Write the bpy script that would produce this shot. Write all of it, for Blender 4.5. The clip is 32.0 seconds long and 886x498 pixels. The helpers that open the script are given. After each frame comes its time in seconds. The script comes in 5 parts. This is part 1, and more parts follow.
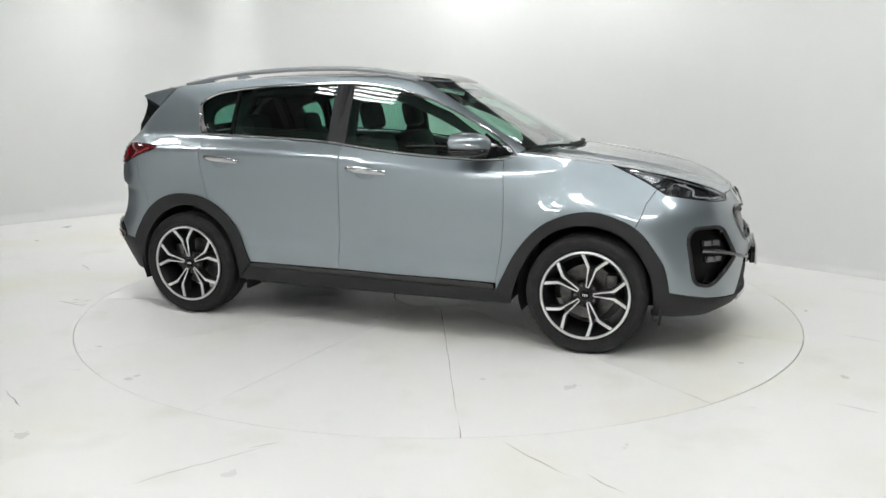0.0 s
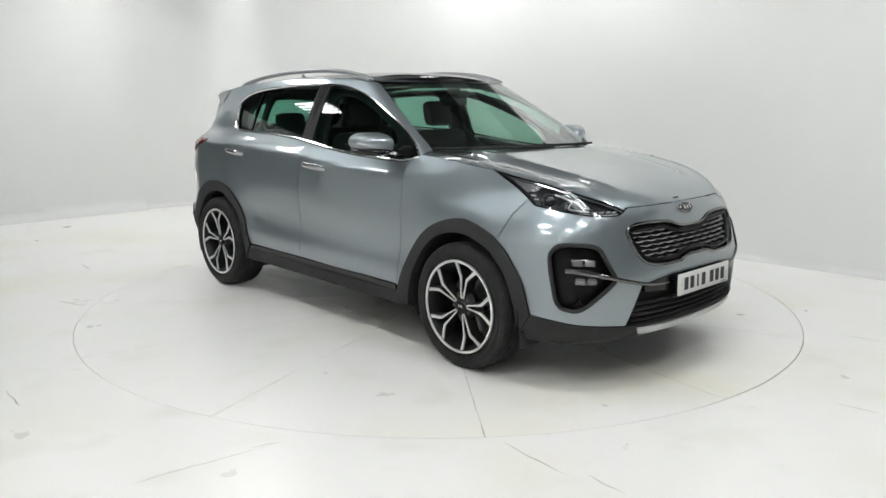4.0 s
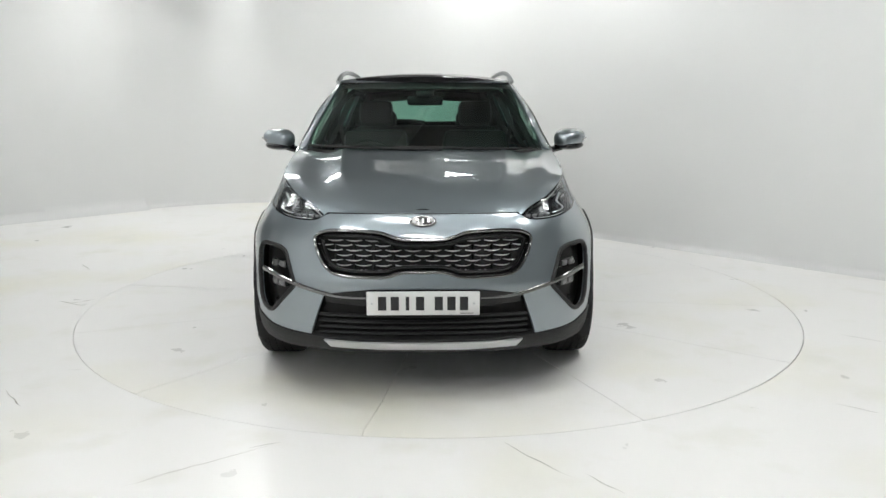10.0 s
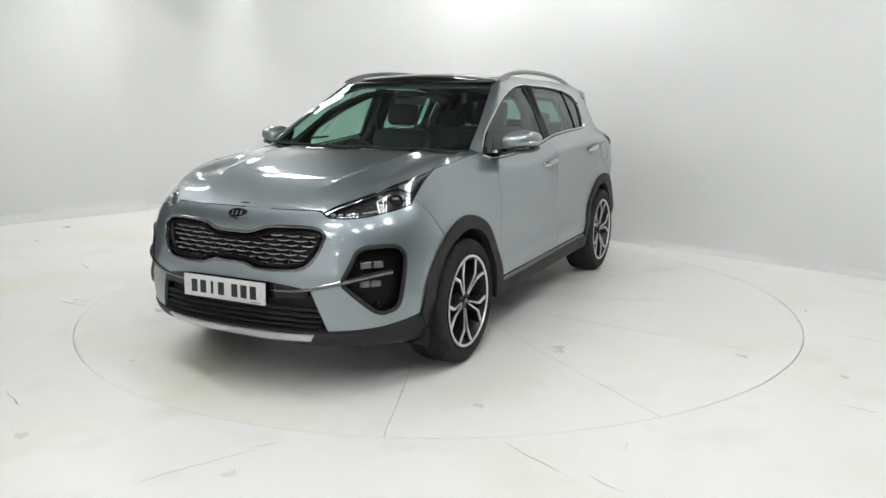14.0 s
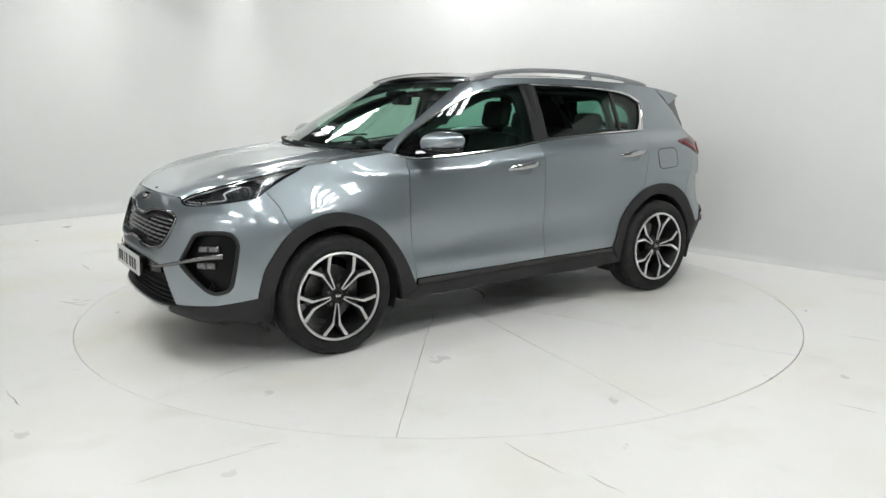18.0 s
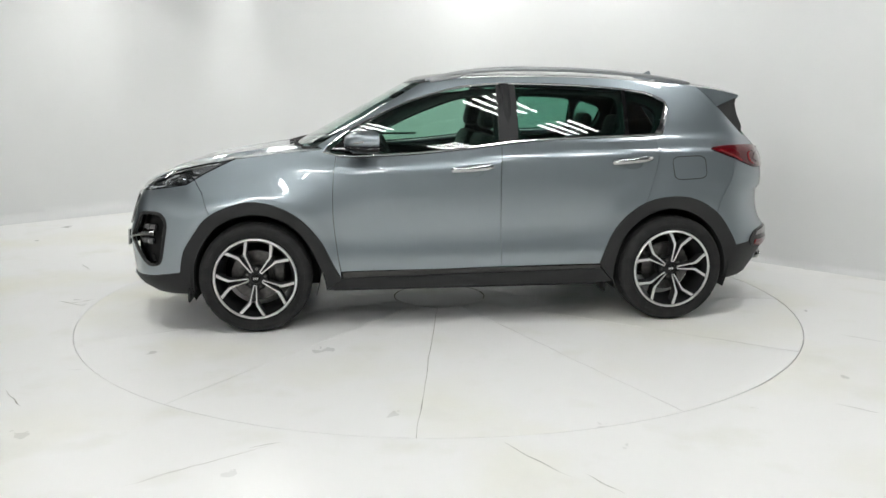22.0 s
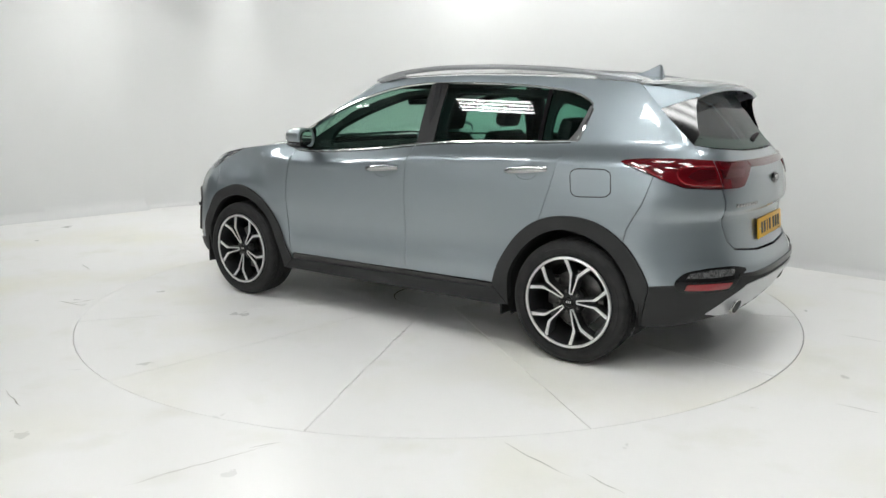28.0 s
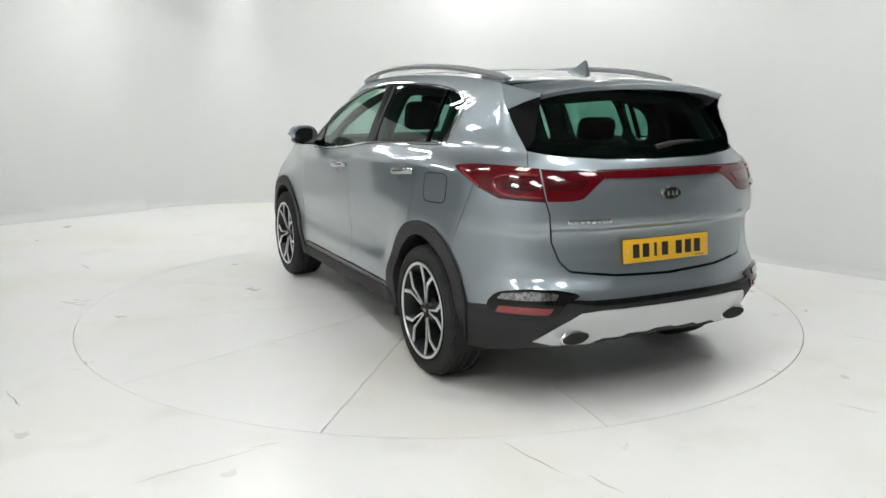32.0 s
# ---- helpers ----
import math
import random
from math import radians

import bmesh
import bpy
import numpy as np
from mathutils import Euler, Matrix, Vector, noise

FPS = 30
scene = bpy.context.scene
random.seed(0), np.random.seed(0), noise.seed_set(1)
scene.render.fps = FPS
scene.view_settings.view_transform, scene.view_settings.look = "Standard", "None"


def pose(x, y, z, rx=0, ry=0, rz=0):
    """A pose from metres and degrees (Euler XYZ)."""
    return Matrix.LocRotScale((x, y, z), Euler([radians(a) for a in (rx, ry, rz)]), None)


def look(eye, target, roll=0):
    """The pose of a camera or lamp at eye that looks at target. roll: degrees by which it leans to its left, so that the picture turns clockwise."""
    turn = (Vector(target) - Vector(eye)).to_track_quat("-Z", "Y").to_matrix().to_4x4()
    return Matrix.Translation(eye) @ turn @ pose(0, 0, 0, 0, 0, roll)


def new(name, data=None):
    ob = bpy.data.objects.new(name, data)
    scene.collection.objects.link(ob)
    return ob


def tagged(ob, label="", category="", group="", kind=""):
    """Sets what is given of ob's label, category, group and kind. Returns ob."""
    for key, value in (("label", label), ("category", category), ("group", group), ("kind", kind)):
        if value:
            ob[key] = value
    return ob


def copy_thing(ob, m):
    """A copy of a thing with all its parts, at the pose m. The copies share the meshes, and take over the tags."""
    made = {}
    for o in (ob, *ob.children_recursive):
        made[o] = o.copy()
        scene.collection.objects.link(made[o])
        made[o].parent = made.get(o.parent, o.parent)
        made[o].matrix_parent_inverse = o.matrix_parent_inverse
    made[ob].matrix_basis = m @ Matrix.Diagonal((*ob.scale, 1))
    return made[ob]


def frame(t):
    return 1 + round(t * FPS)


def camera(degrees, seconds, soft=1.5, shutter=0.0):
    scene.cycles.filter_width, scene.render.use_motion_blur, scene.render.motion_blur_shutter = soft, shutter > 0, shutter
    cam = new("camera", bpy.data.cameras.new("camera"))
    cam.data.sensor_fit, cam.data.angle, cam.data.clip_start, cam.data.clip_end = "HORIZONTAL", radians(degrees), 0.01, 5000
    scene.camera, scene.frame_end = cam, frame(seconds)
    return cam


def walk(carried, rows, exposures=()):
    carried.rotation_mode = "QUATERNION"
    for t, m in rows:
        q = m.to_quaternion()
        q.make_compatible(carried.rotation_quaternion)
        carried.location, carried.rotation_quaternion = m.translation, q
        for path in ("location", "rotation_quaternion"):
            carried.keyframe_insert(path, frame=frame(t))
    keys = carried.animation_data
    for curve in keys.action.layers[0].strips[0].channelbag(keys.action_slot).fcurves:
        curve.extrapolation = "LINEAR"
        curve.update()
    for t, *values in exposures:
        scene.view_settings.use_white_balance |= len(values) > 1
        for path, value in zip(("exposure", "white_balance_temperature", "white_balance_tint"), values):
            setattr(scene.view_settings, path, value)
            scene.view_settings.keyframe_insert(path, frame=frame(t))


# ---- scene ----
from mathutils import geometry

cam = camera(59.6, 32.0)
EYE, AIM = (0.0, -5.588, 1.441), (0.0254, -0.6805, 0.484)
walk(cam, [(0.0, look(EYE, AIM)), (32.0, look(EYE, AIM))])

# the turntable's angle in degrees against seconds
TURN = (
    (0, -19.47), (0.5, -23.20), (1, -26.35), (1.5, -29.49), (2, -33.29), (2.5, -37.05),
    (3, -40.30), (3.5, -43.58), (5.5, -57.57), (6, -61.43), (6.5, -65.16), (7, -68.52),
    (7.5, -71.53), (8, -75.30), (8.5, -79.28), (9, -82.51), (9.5, -85.61), (10, -89.37),
    (10.5, -93.37), (11, -96.78), (11.5, -99.84), (12, -103.31), (12.5, -107.20), (13, -110.53),
    (13.5, -113.49), (14, -117.19), (14.5, -121.00), (16.5, -135.80), (17, -139.44), (17.5, -142.51),
    (18, -145.98), (18.5, -149.84), (19, -153.26), (19.5, -156.31), (20, -159.74), (21, -167.11),
    (22, -173.93), (22.5, -177.57), (23, -180.81), (24, -187.45), (25, -194.16), (25.5, -197.43),
    (27.5, -212.30), (28, -215.70), (29, -223.22), (30, -229.66), (31, -237.31), (32, -243.76))
CAR_X, CAR_Y = -0.109, -0.097     # the car's middle on the turntable


# ---- light ----
world = bpy.data.worlds.new("studio_world")
scene.world = world
world.use_nodes = True
world.node_tree.nodes["Background"].inputs[0].default_value = (0.8, 0.85, 0.9, 1)
world.node_tree.nodes["Background"].inputs[1].default_value = 0.02
scene.view_settings.exposure = 0.05
TUBE_STRENGTH = 28.0


# ---- materials ----
def mat(name, color, rough=0.5, metal=0.0, coat=0.0, coat_rough=0.03, spec=0.5, vary=0.0, scale=8.0, bump=0.0, bump_scale=200.0,
        emit=0.0, alpha=1.0, trans=0.0, ior=1.45, color2=None, rough_vary=0.0, coat_ior=1.5):
    m = bpy.data.materials.new(name)
    m.use_nodes = True
    nt = m.node_tree
    b = nt.nodes["Principled BSDF"]
    b.inputs["Base Color"].default_value = (*color, 1)
    b.inputs["Roughness"].default_value = rough
    b.inputs["Metallic"].default_value = metal
    b.inputs["Coat Weight"].default_value = coat
    b.inputs["Coat IOR"].default_value = coat_ior
    b.inputs["Coat Roughness"].default_value = coat_rough
    b.inputs["Specular IOR Level"].default_value = spec
    b.inputs["IOR"].default_value = ior
    b.inputs["Transmission Weight"].default_value = trans
    b.inputs["Alpha"].default_value = alpha
    if emit:
        b.inputs["Emission Color"].default_value = (*color, 1)
        b.inputs["Emission Strength"].default_value = emit
    if vary or bump or color2 or rough_vary:
        tc = nt.nodes.new("ShaderNodeTexCoord")
        n = nt.nodes.new("ShaderNodeTexNoise")
        n.inputs["Scale"].default_value = scale
        n.inputs["Detail"].default_value = 6
        nt.links.new(tc.outputs["Object"], n.inputs["Vector"])
        if vary or color2:
            r = nt.nodes.new("ShaderNodeValToRGB")
            lo = color2 or tuple(c * (1 - vary) for c in color)
            r.color_ramp.elements[0].position, r.color_ramp.elements[1].position = 0.35, 0.7
            r.color_ramp.elements[0].color, r.color_ramp.elements[1].color = (*lo, 1), (*color, 1)
            nt.links.new(n.outputs["Fac"], r.inputs["Fac"])
            nt.links.new(r.outputs["Color"], b.inputs["Base Color"])
        if rough_vary:
            mr = nt.nodes.new("ShaderNodeMapRange")
            mr.inputs["To Min"].default_value, mr.inputs["To Max"].default_value = rough - rough_vary, rough + rough_vary
            nt.links.new(n.outputs["Fac"], mr.inputs["Value"])
            nt.links.new(mr.outputs["Result"], b.inputs["Roughness"])
        if bump:
            n2 = nt.nodes.new("ShaderNodeTexNoise")
            n2.inputs["Scale"].default_value = bump_scale
            nt.links.new(tc.outputs["Object"], n2.inputs["Vector"])
            bp = nt.nodes.new("ShaderNodeBump")
            bp.inputs["Strength"].default_value = bump
            bp.inputs["Distance"].default_value = 0.002
            nt.links.new(n2.outputs["Fac"], bp.inputs["Height"])
            nt.links.new(bp.outputs["Normal"], b.inputs["Normal"])
    return m


def glass_mat(name, tint, gloss=1.0, low=0.045):
    """Thin tinted glass: clear for light straight through, mirror at grazing angles."""
    m = bpy.data.materials.new(name)
    m.use_nodes = True
    nt = m.node_tree
    nt.nodes.clear()
    out = nt.nodes.new("ShaderNodeOutputMaterial")
    mix = nt.nodes.new("ShaderNodeMixShader")
    tr = nt.nodes.new("ShaderNodeBsdfTransparent")
    gl = nt.nodes.new("ShaderNodeBsdfGlossy")
    lw = nt.nodes.new("ShaderNodeLayerWeight")
    lw.inputs["Blend"].default_value = 0.5
    pw = nt.nodes.new("ShaderNodeMath")
    pw.operation = "POWER"
    pw.inputs[1].default_value = 5.0
    mr = nt.nodes.new("ShaderNodeMapRange")
    mr.inputs["To Min"].default_value, mr.inputs["To Max"].default_value = low, 1.0
    tr.inputs["Color"].default_value = (*tint, 1)
    gl.inputs["Roughness"].default_value = 0.0
    gl.inputs["Color"].default_value = (gloss, gloss, gloss, 1)
    nt.links.new(lw.outputs["Facing"], pw.inputs[0])
    nt.links.new(pw.outputs["Value"], mr.inputs["Value"])
    nt.links.new(mr.outputs["Result"], mix.inputs["Fac"])
    nt.links.new(tr.outputs["BSDF"], mix.inputs[1])
    nt.links.new(gl.outputs["BSDF"], mix.inputs[2])
    nt.links.new(mix.outputs["Shader"], out.inputs["Surface"])
    return m


PAINT = mat("steel_grey_paint", (0.260, 0.300, 0.327), 0.38, 0.80, coat=1.0, coat_rough=0.006, coat_ior=1.8, bump=0.02, bump_scale=900.0)
CLADDING = mat("black_grained_plastic", (0.026, 0.0265, 0.027), 0.6, spec=0.3, bump=0.3, bump_scale=500.0)
GLOSS_BLACK = mat("gloss_black_plastic", (0.006, 0.006, 0.0065), 0.05, spec=0.42)
MATT_BLACK = mat("matt_black", (0.015, 0.015, 0.015), 0.8)
CHROME = mat("chrome", (0.78, 0.78, 0.77), 0.1, 1.0)
DARK_CHROME = mat("dark_chrome", (0.19, 0.19, 0.19), 0.16, 1.0)
SATIN = mat("satin_silver_plastic", (0.5, 0.51, 0.52), 0.33, 0.7)
RUBBER = mat("tyre_rubber", (0.027, 0.027, 0.0272), 0.7, spec=0.25, bump=0.2, bump_scale=300.0, vary=0.3, scale=20.0)
ALLOY = mat("machined_alloy", (0.76, 0.76, 0.75), 0.3, 0.78)
ALLOY_DARK = mat("dark_grey_alloy", (0.022, 0.022, 0.023), 0.35, 0.4)
STEEL = mat("brake_steel", (0.17, 0.165, 0.16), 0.4, 1.0, vary=0.4, scale=30.0)
GLASS = glass_mat("green_tinted_glass", (0.52, 0.73, 0.64))
PRIVACY = glass_mat("privacy_glass", (0.33, 0.58, 0.49))
REAR_GLASS = glass_mat("rear_privacy_glass", (0.30, 0.52, 0.44), gloss=0.65)
SCREEN = glass_mat("clear_green_glass", (0.6, 0.79, 0.71), low=0.09)
CLEAR = glass_mat("clear_lens", (0.92, 0.94, 0.95))
RED_LENS = mat("red_lens", (0.085, 0.0018, 0.0045), 0.08, coat=0.6)
RED_DARK = mat("dark_red_lens", (0.05, 0.002, 0.004), 0.1, coat=1.0)
TRIM_DARK = mat("black_interior_trim", (0.022, 0.022, 0.023), 0.75, spec=0.3, bump=0.2)
LEATHER = mat("black_leather", (0.016, 0.016, 0.016), 0.6, spec=0.25, bump=0.3, bump_scale=120.0)
PLATE_WHITE = mat("white_plate", (0.66, 0.66, 0.65), 0.4)
PLATE_YELLOW = mat("yellow_plate", (0.75, 0.42, 0.02), 0.4)
INK = mat("black_ink", (0.015, 0.015, 0.016), 0.5)
BACK_GREY = mat("grey_wall_paint", (0.72, 0.725, 0.73), 0.7, vary=0.1, scale=0.8)
WALL_WHITE = mat("white_wall_paint", (0.70, 0.705, 0.70), 0.6, vary=0.03, scale=0.6)
CEILING_GREY = mat("grey_roof_sheet", (0.22, 0.225, 0.23), 0.6, vary=0.2, scale=1.5)
TUBE = mat("lit_tube", (0.99, 1.0, 0.985), emit=TUBE_STRENGTH)
SHED_DARK = mat("dark_shed_sheet", (0.07, 0.072, 0.075), 0.7, vary=0.2, scale=1.5)
FIXTURE = mat("grey_enamel", (0.3, 0.3, 0.3), 0.4)
SILL_CHROME = mat("smoked_chrome", (0.075, 0.074, 0.073), 0.18, 1.0)


# floor paint: off-white with yellow stains, scuffs and faint gloss changes
def floor_mat(name):
    m = mat(name, (0.80, 0.80, 0.775), 0.32, rough_vary=0.12, scale=3.0)
    nt = m.node_tree
    b = nt.nodes["Principled BSDF"]
    tc = nt.nodes.new("ShaderNodeTexCoord")
    last = None
    for scale, lo, hi, color, detail in ((0.7, 0.50, 0.72, (0.80, 0.785, 0.665), 5), (2.6, 0.56, 0.74, (0.78, 0.775, 0.72), 8),
                                         (46.0, 0.75, 0.80, (0.62, 0.60, 0.55), 3)):
        n = nt.nodes.new("ShaderNodeTexNoise")
        n.inputs["Scale"].default_value, n.inputs["Detail"].default_value = scale, detail
        nt.links.new(tc.outputs["Object"], n.inputs["Vector"])
        mr = nt.nodes.new("ShaderNodeMapRange")
        mr.inputs["From Min"].default_value, mr.inputs["From Max"].default_value = lo, hi
        mr.inputs["To Max"].default_value = 0.75 if scale < 10 else 0.3
        nt.links.new(n.outputs["Fac"], mr.inputs["Value"])
        mx = nt.nodes.new("ShaderNodeMix")
        mx.data_type = "RGBA"
        mx.inputs[6].default_value = (0.865, 0.86, 0.845, 1)
        mx.inputs[7].default_value = (*color, 1)
        nt.links.new(mr.outputs["Result"], mx.inputs[0])
        if last:
            nt.links.new(last, mx.inputs[6])
        last = mx.outputs[2]
    nt.links.new(last, b.inputs["Base Color"])
    return m


FLOOR_WHITE = floor_mat("white_floor_paint")
JOINT_GREY = mat("grey_joint", (0.34, 0.31, 0.24), 0.9, vary=0.6, scale=3.0)
# near-black colour stands in for the missing light in the store
STORE_UNLIT = mat("unlit_store_black", (0.06, 0.06, 0.062), 0.8, vary=0.2, scale=2.0)
GAP_DARK = mat("dark_gap", (0.16, 0.16, 0.15), 0.9)


# ---- mesh helpers ----
def obj(name, verts, faces, material, parent=None, label="", normals=None, smooth=True):
    me = bpy.data.meshes.new(name)
    me.from_pydata([tuple(v) for v in verts], [], [tuple(f) for f in faces])
    me.materials.append(material)
    if smooth:
        me.polygons.foreach_set("use_smooth", [True] * len(me.polygons))
    me.update()
    if normals is not None:
        me.normals_split_custom_set_from_vertices([tuple(n) for n in normals])
    ob = new(name, me)
    if parent is not None:
        ob.parent = parent
    if label:
        ob["label"] = label
    return ob


def part(name, bm, material, parent, label="", smooth_angle=35):
    """Links a bmesh as one mesh object under a thing or a part."""
    me = bpy.data.meshes.new(name)
    bmesh.ops.recalc_face_normals(bm, faces=bm.faces)
    lim = math.cos(radians(smooth_angle))
    for f in bm.faces:
        f.smooth = True
    for e in bm.edges:
        if len(e.link_faces) == 2 and e.link_faces[0].normal.dot(e.link_faces[1].normal) < lim:
            e.smooth = False
    bm.to_mesh(me)
    bm.free()
    me.materials.append(material)
    ob = new(name, me)
    if parent is not None:
        ob.parent = parent
    if label:
        ob["label"] = label
    return ob


def box(bm, cx, cy, cz, sx, sy, sz, bevel=0.0, m=None):
    made = bmesh.ops.create_cube(bm, size=1.0)["verts"]
    mat4 = Matrix.Translation((cx, cy, cz)) @ Matrix.Diagonal((sx, sy, sz, 1))
    bmesh.ops.transform(bm, matrix=(m @ mat4) if m else mat4, verts=made)
    if bevel:
        edges = {e for v in made for e in v.link_edges}
        bmesh.ops.bevel(bm, geom=list(edges), offset=bevel, segments=2, profile=0.5, affect="EDGES")
    return bm


def boxed(cx, cy, cz, sx, sy, sz, bevel=0.0, m=None):
    return box(bmesh.new(), cx, cy, cz, sx, sy, sz, bevel, m)


def rod(bm, a, b, r, n=12, r2=None):
    a, b = Vector(a), Vector(b)
    d = b - a
    m = Matrix.Translation((a + b) / 2) @ d.to_track_quat("Z", "Y").to_matrix().to_4x4()
    bmesh.ops.create_cone(bm, cap_ends=True, segments=n, radius1=r, radius2=r if r2 is None else r2, depth=d.length, matrix=m)
    return bm


def sweep(points, radius, n=8, flat=1.0, closed=False, up=(0, 0, 1)):
    """A tube along a line of points; flat squeezes it across `up`."""
    bm = bmesh.new()
    pts = [Vector(p) for p in points]
    rings = []
    for i, p in enumerate(pts):
        if closed:
            d = (pts[(i + 1) % len(pts)] - pts[i - 1]).normalized()
        else:
            d = (pts[min(i + 1, len(pts) - 1)] - pts[max(i - 1, 0)]).normalized()
        a = d.cross(Vector(up)).normalized()
        b = a.cross(d).normalized()
        r = radius(i / (len(pts) - 1)) if callable(radius) else radius
        rings.append([bm.verts.new(p + (a * math.cos(k * 2 * math.pi / n) * flat + b * math.sin(k * 2 * math.pi / n)) * r) for k in range(n)])
    for i in range(len(pts) if closed else len(pts) - 1):
        r0, r1 = rings[i], rings[(i + 1) % len(pts)]
        for k in range(n):
            bm.faces.new((r0[k], r0[(k + 1) % n], r1[(k + 1) % n], r1[k]))
    if not closed:
        bm.faces.new(rings[0][::-1])
        bm.faces.new(rings[-1])
    return bm


def spun(profile, n=64, axis="y", m=None):
    """A profile of (radius, along) points spun about an axis."""
    bm = bmesh.new()
    rings = []
    for k in range(n):
        a = 2 * math.pi * k / n
        c, s = math.cos(a), math.sin(a)
        rings.append([bm.verts.new((r * c, h, r * s) if axis == "y" else (r * c, r * s, h)) for r, h in profile])
    for k in range(n):
        r0, r1 = rings[k], rings[(k + 1) % n]
        for i in range(len(profile) - 1):
            bm.faces.new((r0[i], r0[i + 1], r1[i + 1], r1[i]))
    bmesh.ops.remove_doubles(bm, verts=bm.verts, dist=1e-5)
    if m:
        bm.transform(m)
    return bm


def spl(pts, per=6, closed=False):
    """A smooth line through the given points (Catmull-Rom)."""
    p = np.array(pts, float)
    n = len(p)
    out = []
    for i in range(n if closed else n - 1):
        p0, p1, p2, p3 = ((p[(i - 1) % n], p[i], p[(i + 1) % n], p[(i + 2) % n]) if closed else
                          (p[max(i - 1, 0)], p[i], p[i + 1], p[min(i + 2, n - 1)]))
        for k in range(per):
            t = k / per
            out.append(0.5 * (2 * p1 + (p2 - p0) * t + (2 * p0 - 5 * p1 + 4 * p2 - p3) * t * t + (3 * p1 - p0 - 3 * p2 + p3) * t ** 3))
    if not closed:
        out.append(p[-1])
    return np.array(out)


def rounded(pts, cut=0.22, times=2):
    """A closed outline with its corners cut round."""
    p = np.array(pts, float)
    for _ in range(times):
        q = np.roll(p, -1, 0)
        p = np.stack([p + (q - p) * cut, q + (p - q) * cut], 1).reshape(-1, p.shape[1])
    return p


def table(pairs):
    """A smooth function through (place, value) pairs."""
    xs, ys = np.array(pairs, float).T
    d = np.diff(ys) / np.diff(xs)
    s = np.zeros(len(xs))
    for i in range(1, len(xs) - 1):
        s[i] = 0 if d[i - 1] * d[i] <= 0 else 2 * d[i - 1] * d[i] / (d[i - 1] + d[i])
    s[0], s[-1] = d[0], d[-1]
    grid = np.linspace(xs[0], xs[-1], 600)
    k = np.clip(np.searchsorted(xs, grid) - 1, 0, len(xs) - 2)
    h = xs[k + 1] - xs[k]
    t = (grid - xs[k]) / h
    val = ((1 + 2 * t) * (1 - t) ** 2 * ys[k] + t * (1 - t) ** 2 * h * s[k] + t * t * (3 - 2 * t) * ys[k + 1] + t * t * (t - 1) * h * s[k + 1])
    return lambda x: np.interp(x, grid, val)


# ---- the studio: two white walls at a rounded corner, floor with a turntable, dark roof ----
R_TABLE = 2.467
E2 = math.sqrt(0.5)


def ab(a, b, z=0.0):
    """Room axes: a towards the near wall, b towards the far wall."""
    return ((a - b) * E2, (a + b) * E2, z)


A_WALL, B_WALL, A_BACK, B_BACK, TOP, CEIL = 2.9, 6.0, -8.5, -8.0, 3.05, 6.2


CORNER = 2.4


def wall(name, stations, label, cove=0.16, thick=0.15, paint=None):
    """A wall along stations of (a, b, inward a, inward b), with a small cove at its foot."""
    foot = [(cove * (1 - math.sin(q * math.pi / 12)), cove * (1 - math.cos(q * math.pi / 12)) + 0.001) for q in range(7)]
    section = [*foot, *[(0.0, cove + (TOP - cove) * k / 4) for k in range(1, 5)], (-thick, TOP), (-thick, -0.02)]
    n = len(section)
    v = [ab(a + na * d, b + nb * d, z) for a, b, na, nb in stations for d, z in section]
    f = [(n * i + k, n * i + (k + 1) % n, n * i + n + (k + 1) % n, n * i + n + k) for i in range(len(stations) - 1) for k in range(n)]
    bm = bmesh.new()
    bv = [bm.verts.new(p) for p in v]
    for q in f:
        bm.faces.new([bv[k] for k in q])
    w = part(name, bm, paint or WALL_WHITE, None, smooth_angle=40)
    tagged(w, label, "wall", kind="structure")


def turned_box(a, b, la, lb):
    x, y, _ = ab(a, b)
    return boxed(0, 0, (TOP + CEIL) / 2, la, lb, CEIL - TOP + 0.1, 0.0, Matrix.Translation((x, y, 0)) @ pose(0, 0, 0, 0, 0, 45))


